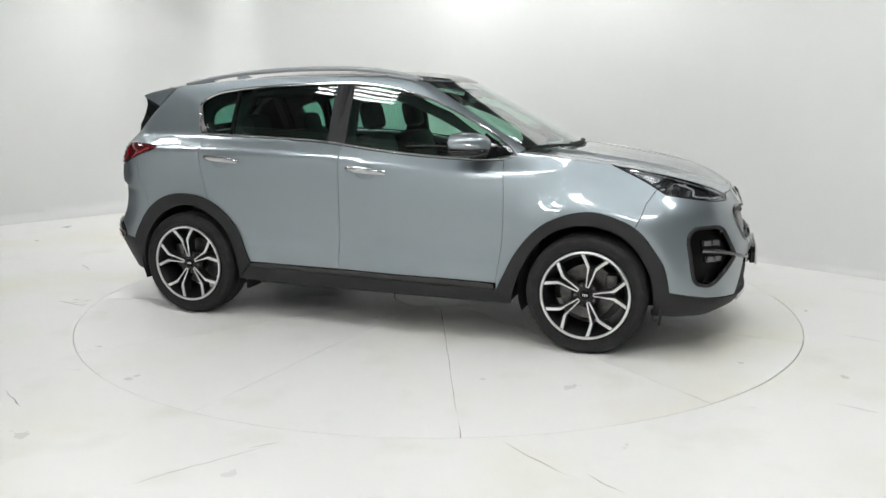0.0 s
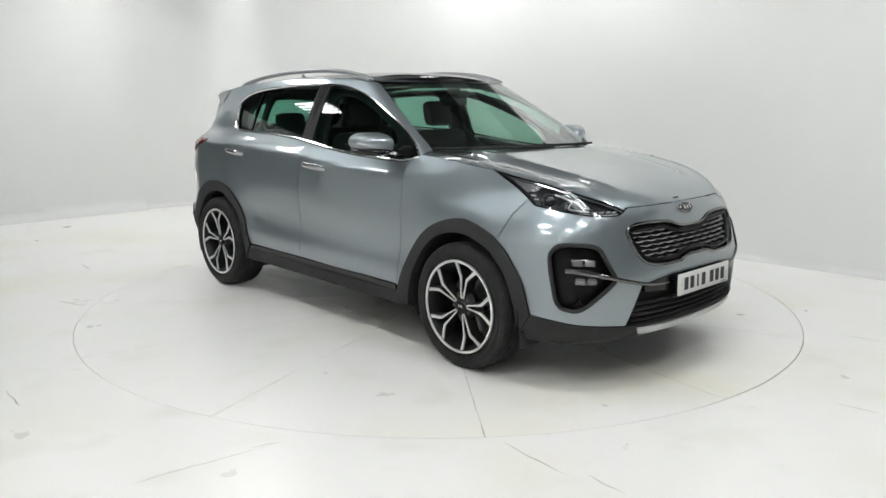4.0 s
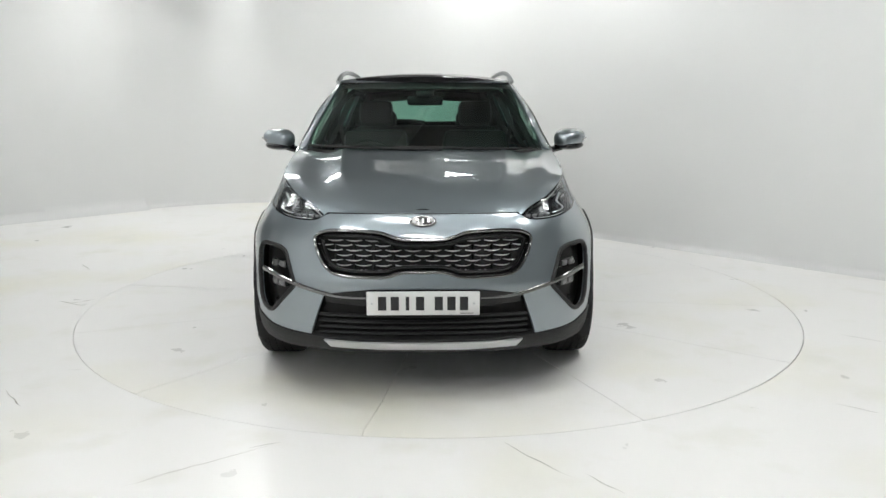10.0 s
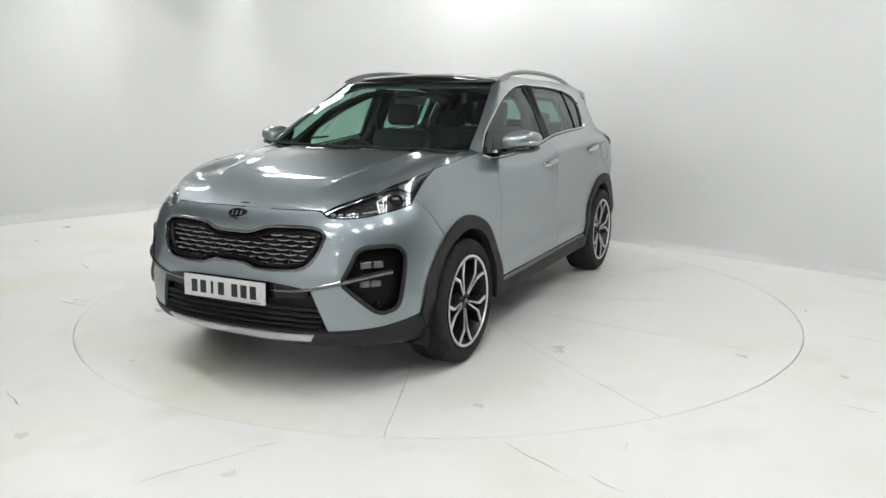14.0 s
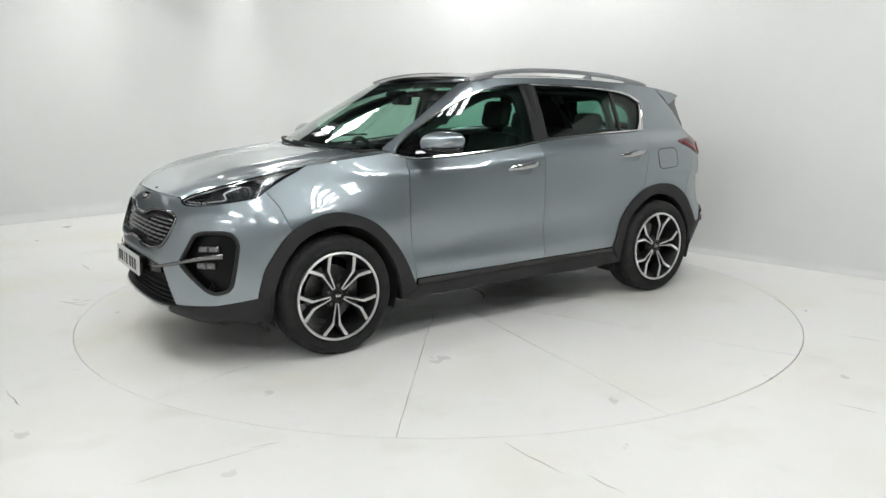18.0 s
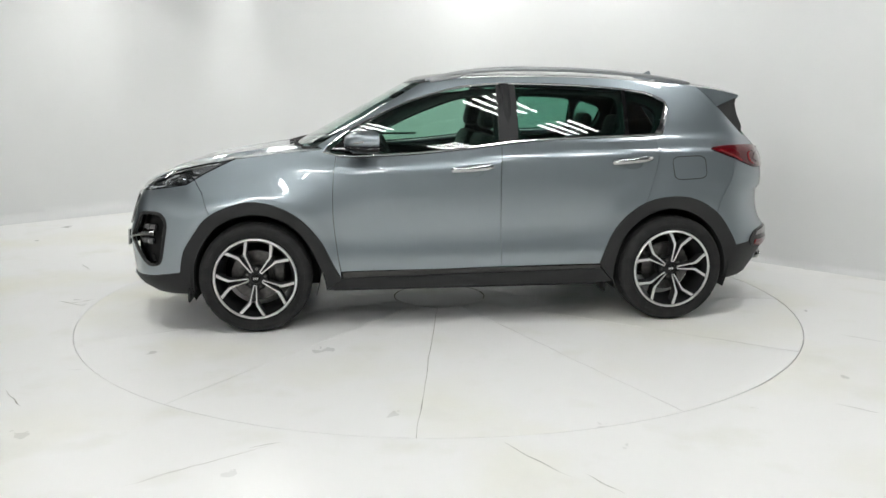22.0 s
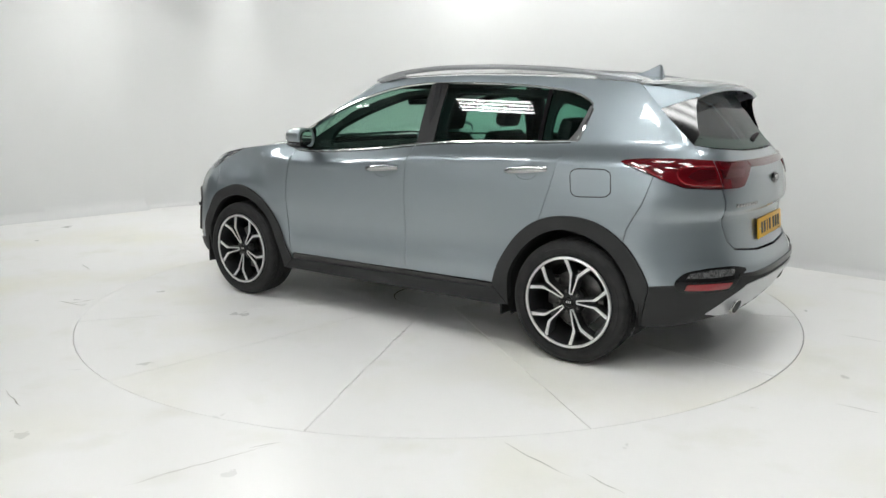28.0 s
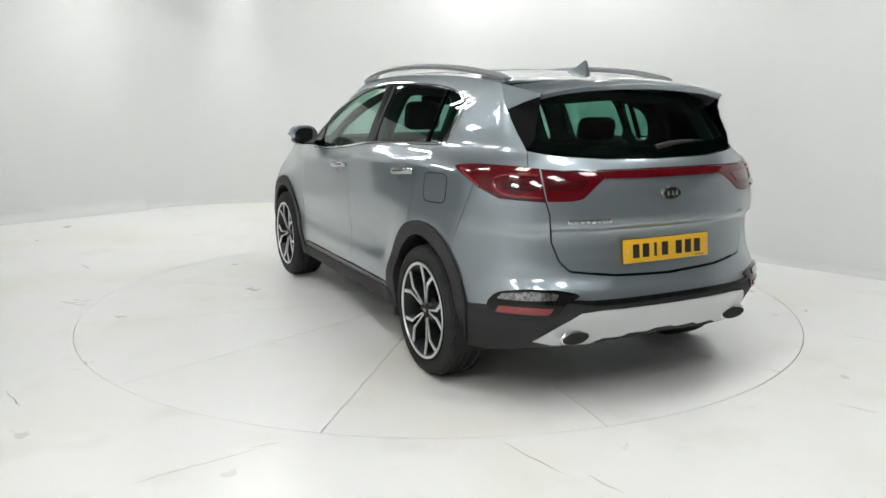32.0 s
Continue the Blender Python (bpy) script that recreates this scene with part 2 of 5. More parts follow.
def build_room():
    # floor sheet with a round hole for the turntable
    n = 256
    gap = [R_TABLE + 0.0016 + 0.0036 * max(0.0, math.cos(2 * math.pi * k / n - radians(-15))) ** 3 for k in range(n)]
    verts = [(gap[k] * math.cos(2 * math.pi * k / n), gap[k] * math.sin(2 * math.pi * k / n), 0.0) for k in range(n)]
    verts += [(30 * math.cos(2 * math.pi * k / n), 30 * math.sin(2 * math.pi * k / n), 0.0) for k in range(n)]
    verts += [(gap[k] * math.cos(2 * math.pi * k / n), gap[k] * math.sin(2 * math.pi * k / n), -0.05) for k in range(n)]
    faces = [(k, n + k, n + (k + 1) % n, (k + 1) % n) for k in range(n)] + [(k, (k + 1) % n, 2 * n + (k + 1) % n, 2 * n + k) for k in range(n)]
    fl = obj("floor", verts, faces, FLOOR_WHITE, smooth=False)
    tagged(fl, "off-white painted studio floor with yellow stains and scuffs", "floor", kind="structure")
    pit = part("turntable_pit", spun([(0.0, -0.06), (R_TABLE + 0.03, -0.06), (R_TABLE + 0.03, -0.05)], 96, "z"), GAP_DARK, None)
    tagged(pit, "dark narrow gap round the turntable plate", "gap", kind="structure")
    # walls with thickness
    arc = [math.pi / 2 * k / 24 for k in range(25)]
    ca, cb = A_WALL - CORNER, B_WALL - CORNER
    wall("wall_east", [(A_WALL, B_BACK + (cb - B_BACK) * k / 8, -1, 0) for k in range(9)], "plain white painted studio wall", 0.06)
    wall("wall_corner", [(ca + CORNER * math.cos(t), cb + CORNER * math.sin(t), -math.cos(t), -math.sin(t)) for t in arc], "white rounded corner between the studio walls", 0.06)
    wall("wall_north", [(ca + (-1.36 - ca) * k / 4, B_WALL, 0, -1) for k in range(5)], "plain white painted studio wall")
    wall("wall_north_far", [(-4.9 + (A_BACK + 4.9) * k / 4, B_WALL, 0, -1) for k in range(5)], "plain white painted studio wall")
    # wide doorway into an added unlit store, beside the picture
    turn = pose(0, 0, 0, 0, 0, 45)

    def slab(name, a, b, z, la, lb, lz, material, label, category):
        x, y, _ = ab(a, b)
        s = part(name, boxed(0, 0, z, la, lb, lz, 0.0, Matrix.Translation((x, y, 0)) @ turn), material, None)
        tagged(s, label, category, kind="structure")
    slab("wall_lintel", -3.13, B_WALL + 0.075, 2.85, 3.54, 0.15, 0.4, WALL_WHITE, "white wall above the wide doorway", "wall")
    # unseen box added behind the opening, its darkness put into the colour
    slab("store_back", -3.13, B_WALL + 2.6, 1.52, 4.4, 0.1, 3.06, STORE_UNLIT, "wall of the added store box, unlit darkness put into its colour", "wall")
    slab("store_side", -0.9, B_WALL + 1.4, 1.52, 0.1, 2.4, 3.06, STORE_UNLIT, "wall of the added store box, unlit darkness put into its colour", "wall")
    slab("store_side", -5.35, B_WALL + 1.4, 1.52, 0.1, 2.4, 3.06, STORE_UNLIT, "wall of the added store box, unlit darkness put into its colour", "wall")
    slab("store_roof", -3.13, B_WALL + 1.4, 3.1, 4.6, 2.6, 0.08, STORE_UNLIT, "roof of the added store box, unlit darkness put into its colour", "ceiling")
    slab("store_floor", -3.13, B_WALL + 1.45, 0.006, 4.4, 2.3, 0.01, STORE_UNLIT, "floor of the added store box, unlit darkness put into its colour", "floor")
    slab("sliding_panel", -1.06, B_WALL - 0.008, 1.54, 0.6, 0.014, 3.02, WALL_WHITE, "flat white sliding wall panel beside the corner", "panel")
    wall("wall_west", [(A_BACK, B_WALL, 1, 0), (A_BACK, B_BACK, 1, 0)], "plain grey painted wall behind the camera", paint=BACK_GREY)
    wall("wall_south", [(A_BACK, B_BACK, 0, 1), (A_WALL, B_BACK, 0, 1)], "dark grey wall far behind the camera", paint=CEILING_GREY)
    # dark shed walls above the white ones
    for name, a, b, la, lb in (("upper_wall_east", A_WALL + 1.0, -1.0, 0.1, 16), ("upper_wall_north", -2.8, B_WALL + 1.0, 13.6, 0.1),
                               ("upper_wall_west", A_BACK - 0.3, -1.0, 0.1, 16), ("upper_wall_south", -2.8, B_BACK - 0.3, 13.6, 0.1)):
        west = name.endswith("west")
        w = part(name, turned_box(a, b, la, lb), BACK_GREY if west else SHED_DARK, None)
        tagged(w, "pale grey shed wall above the studio wall" if west else "dark grey shed wall above the studio walls", "wall", kind="structure")
    c = part("ceiling", boxed(0, 0, CEIL + 0.06, 26, 26, 0.12), CEILING_GREY, None)
    tagged(c, "dark grey sheet roof over the studio", "ceiling", kind="structure")
    for k in range(7):
        x, y, _ = ab(-2.8, -7.0 + 2.2 * k)
        beam = part("roof_beam", boxed(0, 0, CEIL - 0.12, 13.0, 0.12, 0.24, 0.01, Matrix.Translation((x, y, 0)) @ turn), FIXTURE, None)
        tagged(beam, "grey steel beam under the studio roof", "beam", kind="structure")


def tube_light(m, length=1.5, n=4, gap=0.13, baffle=False, radius=0.03, sides=0.0):
    root = new("ceiling_light")
    tagged(root, "white four-tube fluorescent light hanging from the roof, some added as fill", "ceiling light", "fluorescent lights")
    for x in (-length * 0.35, length * 0.35):
        part("cross_bar", boxed(x, 0, 0.085, 0.05, gap * n, 0.03, 0.006), FIXTURE, root)
    for k in range(n):
        y = (k - (n - 1) / 2) * gap
        part("batten", boxed(0, y, 0.045, length + 0.06, 0.05, 0.045, 0.008), FIXTURE, root)
        part("tube", rod(bmesh.new(), (-length / 2, y, 0), (length / 2, y, 0), radius, 12), TUBE, root, "glowing white tube")
    # added plate that hides the tubes from the room
    if baffle:
        part("baffle", boxed(0, gap * 2 + 0.03, -0.20, length + 0.06, 0.008, 0.6), FIXTURE, root, "grey plate that turns the light to the wall")
    for k in ((-1, 1) if sides else ()):
        part("baffle", boxed(0, k * (gap * n / 2 + 0.03), 0.1 - sides / 2, length + 0.06, 0.008, sides), FIXTURE, root, "grey side plate")
    root.matrix_basis = m
    return root


build_room()


# lights: along the walls and in rows over the floor, some added only as fill
def build_lights():
    washer = tube_light(pose(*ab(2.1, 0.3, 3.4), 0, 0, 135), 1.2, baffle=True, radius=0.019)
    copy_thing(washer, pose(*ab(2.1, 2.3, 3.4), 0, 0, 135))
    first = tube_light(pose(*ab(1.0, 4.2, 3.8), 0, 0, 135), 0.88)
    narrow = tube_light(pose(*ab(-0.05, 4.75, 3.36), 0, 0, 135), 1.0, 2, 0.08, radius=0.028, sides=0.38)
    copy_thing(narrow, pose(*ab(1.30, 4.92, 3.36), 0, 0, 104))
    # unseen washers added to brighten the wall behind the camera
    for b in (3.5, 0.5, -2.5, -5.5):
        copy_thing(washer, pose(*ab(-7.8, b, 3.3), 0, 0, -45))
    # rows at guessed places; the last light is added to brighten the left wall
    for a, b, z in ((-2.5, 4.8, 3.6), (-2.5, 2.7, 3.6), (-2.5, 0.45, 3.6), (-2.5, -2.0, 3.6), (-2.5, -4.2, 3.6), (-4.3, -2.0, 3.6), (-4.3, -4.2, 3.6), (-6.2, -2.6, 3.6),
                    (-0.8, -2.4, 3.6), (-0.7, -3.9, 3.6), (1.1, -2.5, 3.6), (-1.3, 4.0, 3.6)):
        copy_thing(first, pose(*ab(a, b, z), 0, 0, 135))


build_lights()


# turntable of twelve sectors round a small middle disc, the joints painted over and cracked
def build_turntable():
    root = new("turntable")
    tagged(root, "off-white painted round turntable of twelve sectors with cracked joints", "turntable")
    part("under_plate", spun([(0.0, -0.006), (R_TABLE - 0.01, -0.006), (R_TABLE - 0.01, -0.045)], 96, "z"), JOINT_GREY, root, "grey under-plate in the joints")
    part("middle_disc", spun([(0.0, 0.0), (0.325, 0.0), (0.33, -0.004)], 48, "z"), FLOOR_WHITE, root)
    for k in range(12):
        a0, a1 = radians(21.6 + 30 * k), radians(51.6 + 30 * k)
        n, m = 20, 40
        rr = [0.336 + (R_TABLE - 0.001 - 0.336) * i / m for i in range(m + 1)]
        w0 = [0.0006 + 0.0036 * max(0, noise.noise((r * 6, k * 3.1, 0)) + 0.2) for r in rr]
        verts, faces = [], []
        for i, r in enumerate(rr):
            g = w0[i] / r
            for j in range(n + 1):
                a = a0 + g + (a1 - a0 - 2 * g) * j / n + 0.004 * noise.noise((r * 4, (k + (j > n / 2)) % 12 * 2.3, 1)) * (1 if j in (0, n) else 0)
                verts.append((r * math.cos(a), r * math.sin(a), 0.0))
        for i in range(m):
            for j in range(n):
                p = i * (n + 1) + j
                faces.append((p, p + n + 1, p + n + 2, p + 1))
        base = len(verts)
        loop = [i * (n + 1) for i in range(m + 1)] + [m * (n + 1) + j for j in range(1, n + 1)] + [i * (n + 1) + n for i in range(m - 1, -1, -1)]
        verts += [(verts[q][0], verts[q][1], -0.006) for q in loop]
        faces += [(loop[q + 1], loop[q], base + q, base + q + 1) for q in range(len(loop) - 1)]
        obj("sector", verts, faces, FLOOR_WHITE, root, smooth=False)
    return root


turntable = build_turntable()

# ---- the car's skin: level outlines stacked over one another; x forward, y to the car's left, z up ----
HALF = table([(0.10, 0.80), (0.22, 0.86), (0.30, 0.878), (0.38, 0.890), (0.455, 0.902), (0.485, 0.9035), (0.54, 0.899), (0.62, 0.8965), (0.75, 0.899), (0.90, 0.897), (0.98, 0.892),
              (1.025, 0.887), (1.048, 0.880), (1.07, 0.864), (1.10, 0.838), (1.13, 0.811), (1.16, 0.786), (1.22, 0.757), (1.30, 0.726), (1.45, 0.655), (1.54, 0.605), (1.60, 0.56), (1.70, 0.45)])
# the front wings lean in evenly from the arch to the bonnet
HALF_WING = table([(0.10, 0.80), (0.22, 0.86), (0.30, 0.878), (0.38, 0.890), (0.455, 0.902), (0.485, 0.9035), (0.54, 0.899), (0.62, 0.8965), (0.73, 0.899), (0.80, 0.896), (0.86, 0.886), (0.92, 0.869),
                   (1.0, 0.839), (1.06, 0.814), (1.10, 0.797), (1.14, 0.779), (1.22, 0.74), (1.45, 0.64), (1.70, 0.45)])
# how far the doors are drawn in against the height
HOLLOW = table([(0.10, 0.0), (0.40, 0.0), (0.455, 0.002), (0.50, 0.0075), (0.55, 0.0125), (0.60, 0.0125), (0.68, 0.0075), (0.78, 0.0022), (0.88, 0.0), (1.70, 0.0)])
# rise of the shoulder line and of the door hollow towards the tail
SHOULDER = table([(-2.6, 0.085), (-1.6, 0.085), (-1.2, 0.078), (-0.7, 0.055), (-0.3, 0.033), (0.0, 0.0), (0.4, -0.028), (0.8, -0.036), (1.2, -0.030), (1.7, -0.02), (2.6, 0.0)])
HIGH = table([(0.10, 0.0), (0.80, 0.0), (0.98, 1.0), (1.08, 1.0), (1.22, 0.0), (1.70, 0.0)])
NOSE = table([(0.10, 1.85), (0.20, 2.02), (0.27, 2.16), (0.33, 2.20), (0.45, 2.215), (0.58, 2.22), (0.66, 2.20), (0.75, 2.173), (0.80, 2.156), (0.84, 2.138), (0.875, 2.116), (0.9, 2.095), (0.93, 2.062),
              (0.98, 1.998), (1.03, 1.92), (1.10, 1.80), (1.16, 1.68), (1.7, 0.4)])
TAIL = table([(0.10, -1.9), (0.22, -2.05), (0.30, -2.105), (0.40, -2.165), (0.50, -2.215), (0.57, -2.205), (0.64, -2.165), (0.72, -2.138), (0.80, -2.130), (0.842, -2.131), (0.862, -2.156), (0.90, -2.160), (1.0, -2.148), (1.08, -2.12),
              (1.14, -2.08), (1.20, -2.02), (1.30, -1.94), (1.42, -1.85), (1.54, -1.74), (1.7, -1.6)])
PLAN = table([(-2.6, 0.80), (-2.2, 0.90), (-1.9, 0.955), (-1.6, 0.985), (-1.3, 1.0), (-0.9, 1.0), (0.9, 1.0), (1.35, 1.0), (1.6, 0.985), (1.9, 0.94), (2.2, 0.86), (2.6, 0.7)])
PLAN_UP = table([(-2.6, 0.74), (-2.0, 0.86), (-1.7, 0.925), (-1.4, 0.965), (-0.9, 0.99), (-0.2, 1.0), (0.4, 1.0), (0.9, 0.985), (1.45, 0.935), (1.9, 0.87), (2.6, 0.7)])
PLAN_HOOD = table([(-2.6, 0.74), (-2.0, 0.86), (-1.7, 0.925), (-1.4, 0.965), (-0.9, 0.99), (-0.2, 1.0), (0.4, 1.0), (0.9, 0.985), (1.15, 0.968), (1.45, 0.93), (1.7, 0.885), (1.9, 0.83), (2.2, 0.72), (2.6, 0.5)])
LO = 1.2      # the fans' centres at x = LO and -LO
U1, U2, U3 = 1.4, 1.4 + 2 * LO, 2.8 + 2 * LO


def screen_x(y, z):
    return 1.195 - (z - 1.10) * 1.86 - 0.25 * y * y - 0.1 * y ** 4


def skin(u, z, upper=False):
    """Points of the skin: u runs from the middle of the front (0) round the left side to the middle of the tail (U3)."""
    u, z = np.broadcast_arrays(np.asarray(u, float), np.asarray(z, float))
    flip = (u < 0) | (u > U3)
    w = np.where(u < 0, -u, np.where(u > U3, 2 * U3 - u, u))
    phi = np.where(w < U1, w / U1, np.where(w < U2, 1.0, 1.0 + (w - U2) / (U3 - U2))) * math.pi / 2
    front0 = 0.0 if upper else LO
    ox = np.where(w < U1, front0, np.where(w < U2, front0 - (w - U1) * (front0 + LO) / (U2 - U1), -LO))
    c, s = np.cos(phi), np.sin(phi)
    nose, tail = NOSE(z), TAIL(z)
    blend = np.clip((z - 0.9) / 0.3, 0, 1)
    fore = np.clip((z - 0.72) / 0.30, 0, 1)
    fore = fore * fore * (3 - 2 * fore)
    high = HIGH(z)
    lo, hi = np.zeros_like(w), np.full_like(w, 3.0)
    dz = (z - 0.345) ** 2
    kf = 0.07 if upper else 0.16
    for _ in range(34):
        mid = (lo + hi) / 2
        x, y = ox + mid * c, mid * s
        mix = blend if upper else np.where(x > 0.9, fore, blend + (fore - blend) * np.clip((x - 0.3) / 0.6, 0, 1))
        plan = PLAN(x) * (1 - mix) + (PLAN_UP(x) if upper else PLAN_HOOD(x)) * mix
        wing = np.clip((x - 0.70) / 0.70, 0, 1)
        wing = 0.0 if upper else wing * wing * (3 - 2 * wing)
        half = HALF(z - SHOULDER(x) * high) * (1 - wing) + HALF_WING(z) * wing - HOLLOW(z + 0.045 * np.clip(x, -0.9, 0.9)) * np.clip((1.12 - np.abs(x)) / 0.3, 0, 1)
        # slight flare round the wheel arches
        flare = 0.009 * (np.exp(-((np.sqrt((x - 1.335) ** 2 + dz) - 0.49) / 0.07) ** 2) + np.exp(-((np.sqrt((x + 1.335) ** 2 + dz) - 0.49) / 0.07) ** 2))
        d1 = y - half * plan - flare
        d2 = x - (screen_x(y, z) if upper else nose - 0.10 * y * y - 0.46 * y ** 4)
        d3 = tail + 0.08 * y * y + 0.5 * y ** 4 - x
        h = np.maximum(kf - np.abs(d1 - d2), 0) / kf
        d12 = np.maximum(d1, d2) + h * h * kf / 4
        h = np.maximum(0.12 - np.abs(d12 - d3), 0) / 0.12
        f = np.maximum(d12, d3) + h * h * 0.03
        lo, hi = np.where(f < 0, mid, lo), np.where(f < 0, hi, mid)
    r = (lo + hi) / 2
    y = r * s
    return np.stack([ox + r * c, np.where(flip, -y, y), z], -1)


def skin_normal(u, z, upper=False, e=0.006):
    du = skin(np.asarray(u) + e, z, upper) - skin(np.asarray(u) - e, z, upper)
    dz = skin(u, np.asarray(z) + e, upper) - skin(u, np.asarray(z) - e, upper)
    n = np.cross(du, dz)
    return n / np.maximum(np.linalg.norm(n, axis=-1, keepdims=True), 1e-9)


GRID_Z, GRID_U = np.linspace(0.1, 1.66, 261), np.linspace(0.0, U3, 521)
GRID = {up: skin(GRID_U[None, :], GRID_Z[:, None], up) for up in (False, True)}


def level(z, upper, axis):
    """x or y of the skin at height z, at all u of the grid."""
    k = min(max((z - GRID_Z[0]) / (GRID_Z[1] - GRID_Z[0]), 0), len(GRID_Z) - 2)
    i, t = int(k), k - int(k)
    g = GRID[upper]
    return g[i, :, axis] * (1 - t) + g[i + 1, :, axis] * t


def side(x, z, upper=False):
    """The u of the skin's point at length x and height z on the left side."""
    return (float(np.interp(-x, -level(z, upper, 0), GRID_U)), z)


def front(y, z, upper=False):
    """The u of the front's point at width y and height z."""
    k = GRID_U <= U1
    return (math.copysign(float(np.interp(abs(y), level(z, upper, 1)[k], GRID_U[k])), y), z)


def back(y, z):
    """The u of the tail's point at width y and height z."""
    k = GRID_U >= U2
    u = float(np.interp(-abs(y), -level(z, False, 1)[k], GRID_U[k]))
    return (u if y >= 0 else 2 * U3 - u, z)


def sides(pts, upper=False):
    return [side(x, z, upper) for x, z in pts]


def inside(poly, p):
    """Which of the points p lie inside the closed outline."""
    x, y = p[:, 0], p[:, 1]
    r = np.zeros(len(p), bool)
    q = np.roll(poly, -1, 0)
    for (x0, y0), (x1, y1) in zip(poly, q):
        if y0 != y1:
            r ^= ((y0 > y) != (y1 > y)) & (x < (x1 - x0) * (y - y0) / (y1 - y0) + x0)
    return r


def dense(poly, step):
    out = []
    for p, q in zip(poly, np.roll(poly, -1, 0)):
        n = max(1, int(np.hypot(*(q - p)) / step))
        out += [p + (q - p) * k / n for k in range(n)]
    return np.array(out)


def shrink(poly, d):
    """Moves a closed outline inwards by d."""
    q = np.roll(poly, -1, 0)
    area = np.sum(poly[:, 0] * q[:, 1] - q[:, 0] * poly[:, 1])
    t = np.roll(poly, -1, 0) - np.roll(poly, 1, 0)
    t /= np.maximum(np.linalg.norm(t, axis=1, keepdims=True), 1e-9)
    n = np.stack([-t[:, 1], t[:, 0]], 1) * (1 if area > 0 else -1)
    return poly + n * d


def fill(outer, holes=(), step=0.04):
    """Triangles over an outline with holes, in the plane: points, faces, outlines as index lists."""
    loops = [dense(np.array(outer, float), step)] + [dense(np.array(h, float), step) for h in holes]
    pts = [p for l in loops for p in l]
    edges, k = [], 0
    for l in loops:
        edges += [(k + i, k + (i + 1) % len(l)) for i in range(len(l))]
        k += len(l)
    allb = np.array(pts)
    (x0, y0), (x1, y1) = allb.min(0), allb.max(0)
    gx, gy = np.meshgrid(np.arange(x0 + step / 2, x1, step), np.arange(y0 + step / 2, y1, step * 0.87))
    gx = gx + (np.arange(gx.shape[0])[:, None] % 2) * step / 2
    g = np.stack([gx.ravel(), gy.ravel()], 1)
    keep = inside(loops[0], g)
    for l in loops[1:]:
        keep &= ~inside(l, g)
    g = g[keep]
    if len(g):
        d = np.min(np.hypot(g[:, None, 0] - allb[None, :, 0], g[:, None, 1] - allb[None, :, 1]), 1)
        g = g[d > step * 0.55]
    v, _, f, ov, _, _ = geometry.delaunay_2d_cdt([Vector(p) for p in pts] + [Vector(p) for p in g], edges, [], 0, 1e-5)
    v = np.array([tuple(p) for p in v])
    cen = np.array([v[list(t)].mean(0) for t in f])
    keep = inside(loops[0], cen)
    for l in loops[1:]:
        keep &= ~inside(l, cen)
    f = [tuple(t) for t, k2 in zip(f, keep) if k2]
    return v, f


def panel(name, outer, material, parent, holes=(), label="", upper=False, off=0.0, depth=0.018, step=0.032, gap=0.0018, flip=False, bulge=None, shape=None):
    """A sheet of the skin inside an outline of (u, z), with its edge turned in by depth."""
    outer = np.array(outer, float)
    if gap:
        outer = shrink(outer, gap)
    v, f = fill(outer, holes, step)
    if shape:
        P, N = shape(v[:, 0], v[:, 1])
    else:
        P, N = skin(v[:, 0], v[:, 1], upper), skin_normal(v[:, 0], v[:, 1], upper)
    o = off + (bulge(v[:, 0], v[:, 1]) if bulge else 0.0)
    P = P + N * (o[:, None] if np.ndim(o) else o)
    # rim: open edges pulled inwards
    count = {}
    for t in f:
        for a, b in ((t[0], t[1]), (t[1], t[2]), (t[2], t[0])):
            count[(a, b)] = count.get((a, b), 0) + 1
    rim = [e for e in count if (e[1], e[0]) not in count]
    ids = sorted({i for e in rim for i in e})
    at = {i: k for k, i in enumerate(ids)}
    n0 = len(P)
    top = P[ids]
    low = P[ids] - N[ids] * depth
    verts = np.concatenate([P, top, low])
    norms = np.concatenate([N, np.zeros((2 * len(ids), 3))])
    k = len(ids)
    # winding: outward
    ft = np.array(f)
    if np.sum(np.cross(P[ft[:, 1]] - P[ft[:, 0]], P[ft[:, 2]] - P[ft[:, 0]]) * N[ft[:, 0]]) < 0:
        f = [t[::-1] for t in f]
        rim = [(b, a) for a, b in rim]
    faces = list(f)
    if depth:
        faces += [(n0 + at[b], n0 + at[a], n0 + k + at[a], n0 + k + at[b]) for a, b in rim]
    if flip:
        verts = verts * (1, -1, 1)
        norms = norms * (1, -1, 1)
        faces = [t[::-1] for t in faces]
    return obj(name, verts, faces, material, parent, label, norms)


# ---- the car ----
car = new("car")
tagged(car, "steel-grey five-door family SUV with black wheel-arch cladding on the turntable", "car")

ARCH_F = [(0.81, 0.33), (0.85, 0.41), (0.93, 0.57), (1.05, 0.71), (1.19, 0.79), (1.36, 0.82), (1.54, 0.77), (1.63, 0.71), (1.70, 0.62), (1.76, 0.52), (1.79, 0.385)]
ARCH_FI = [(0.90, 0.262), (0.92, 0.36), (0.97, 0.49), (1.06, 0.63), (1.19, 0.72), (1.36, 0.745), (1.53, 0.69), (1.64, 0.57), (1.70, 0.43), (1.71, 0.26)]
ARCH_R = [(-0.85, 0.39), (-0.91, 0.55), (-1.01, 0.69), (-1.145, 0.785), (-1.31, 0.82), (-1.48, 0.80), (-1.63, 0.71), (-1.73, 0.58), (-1.775, 0.49)]
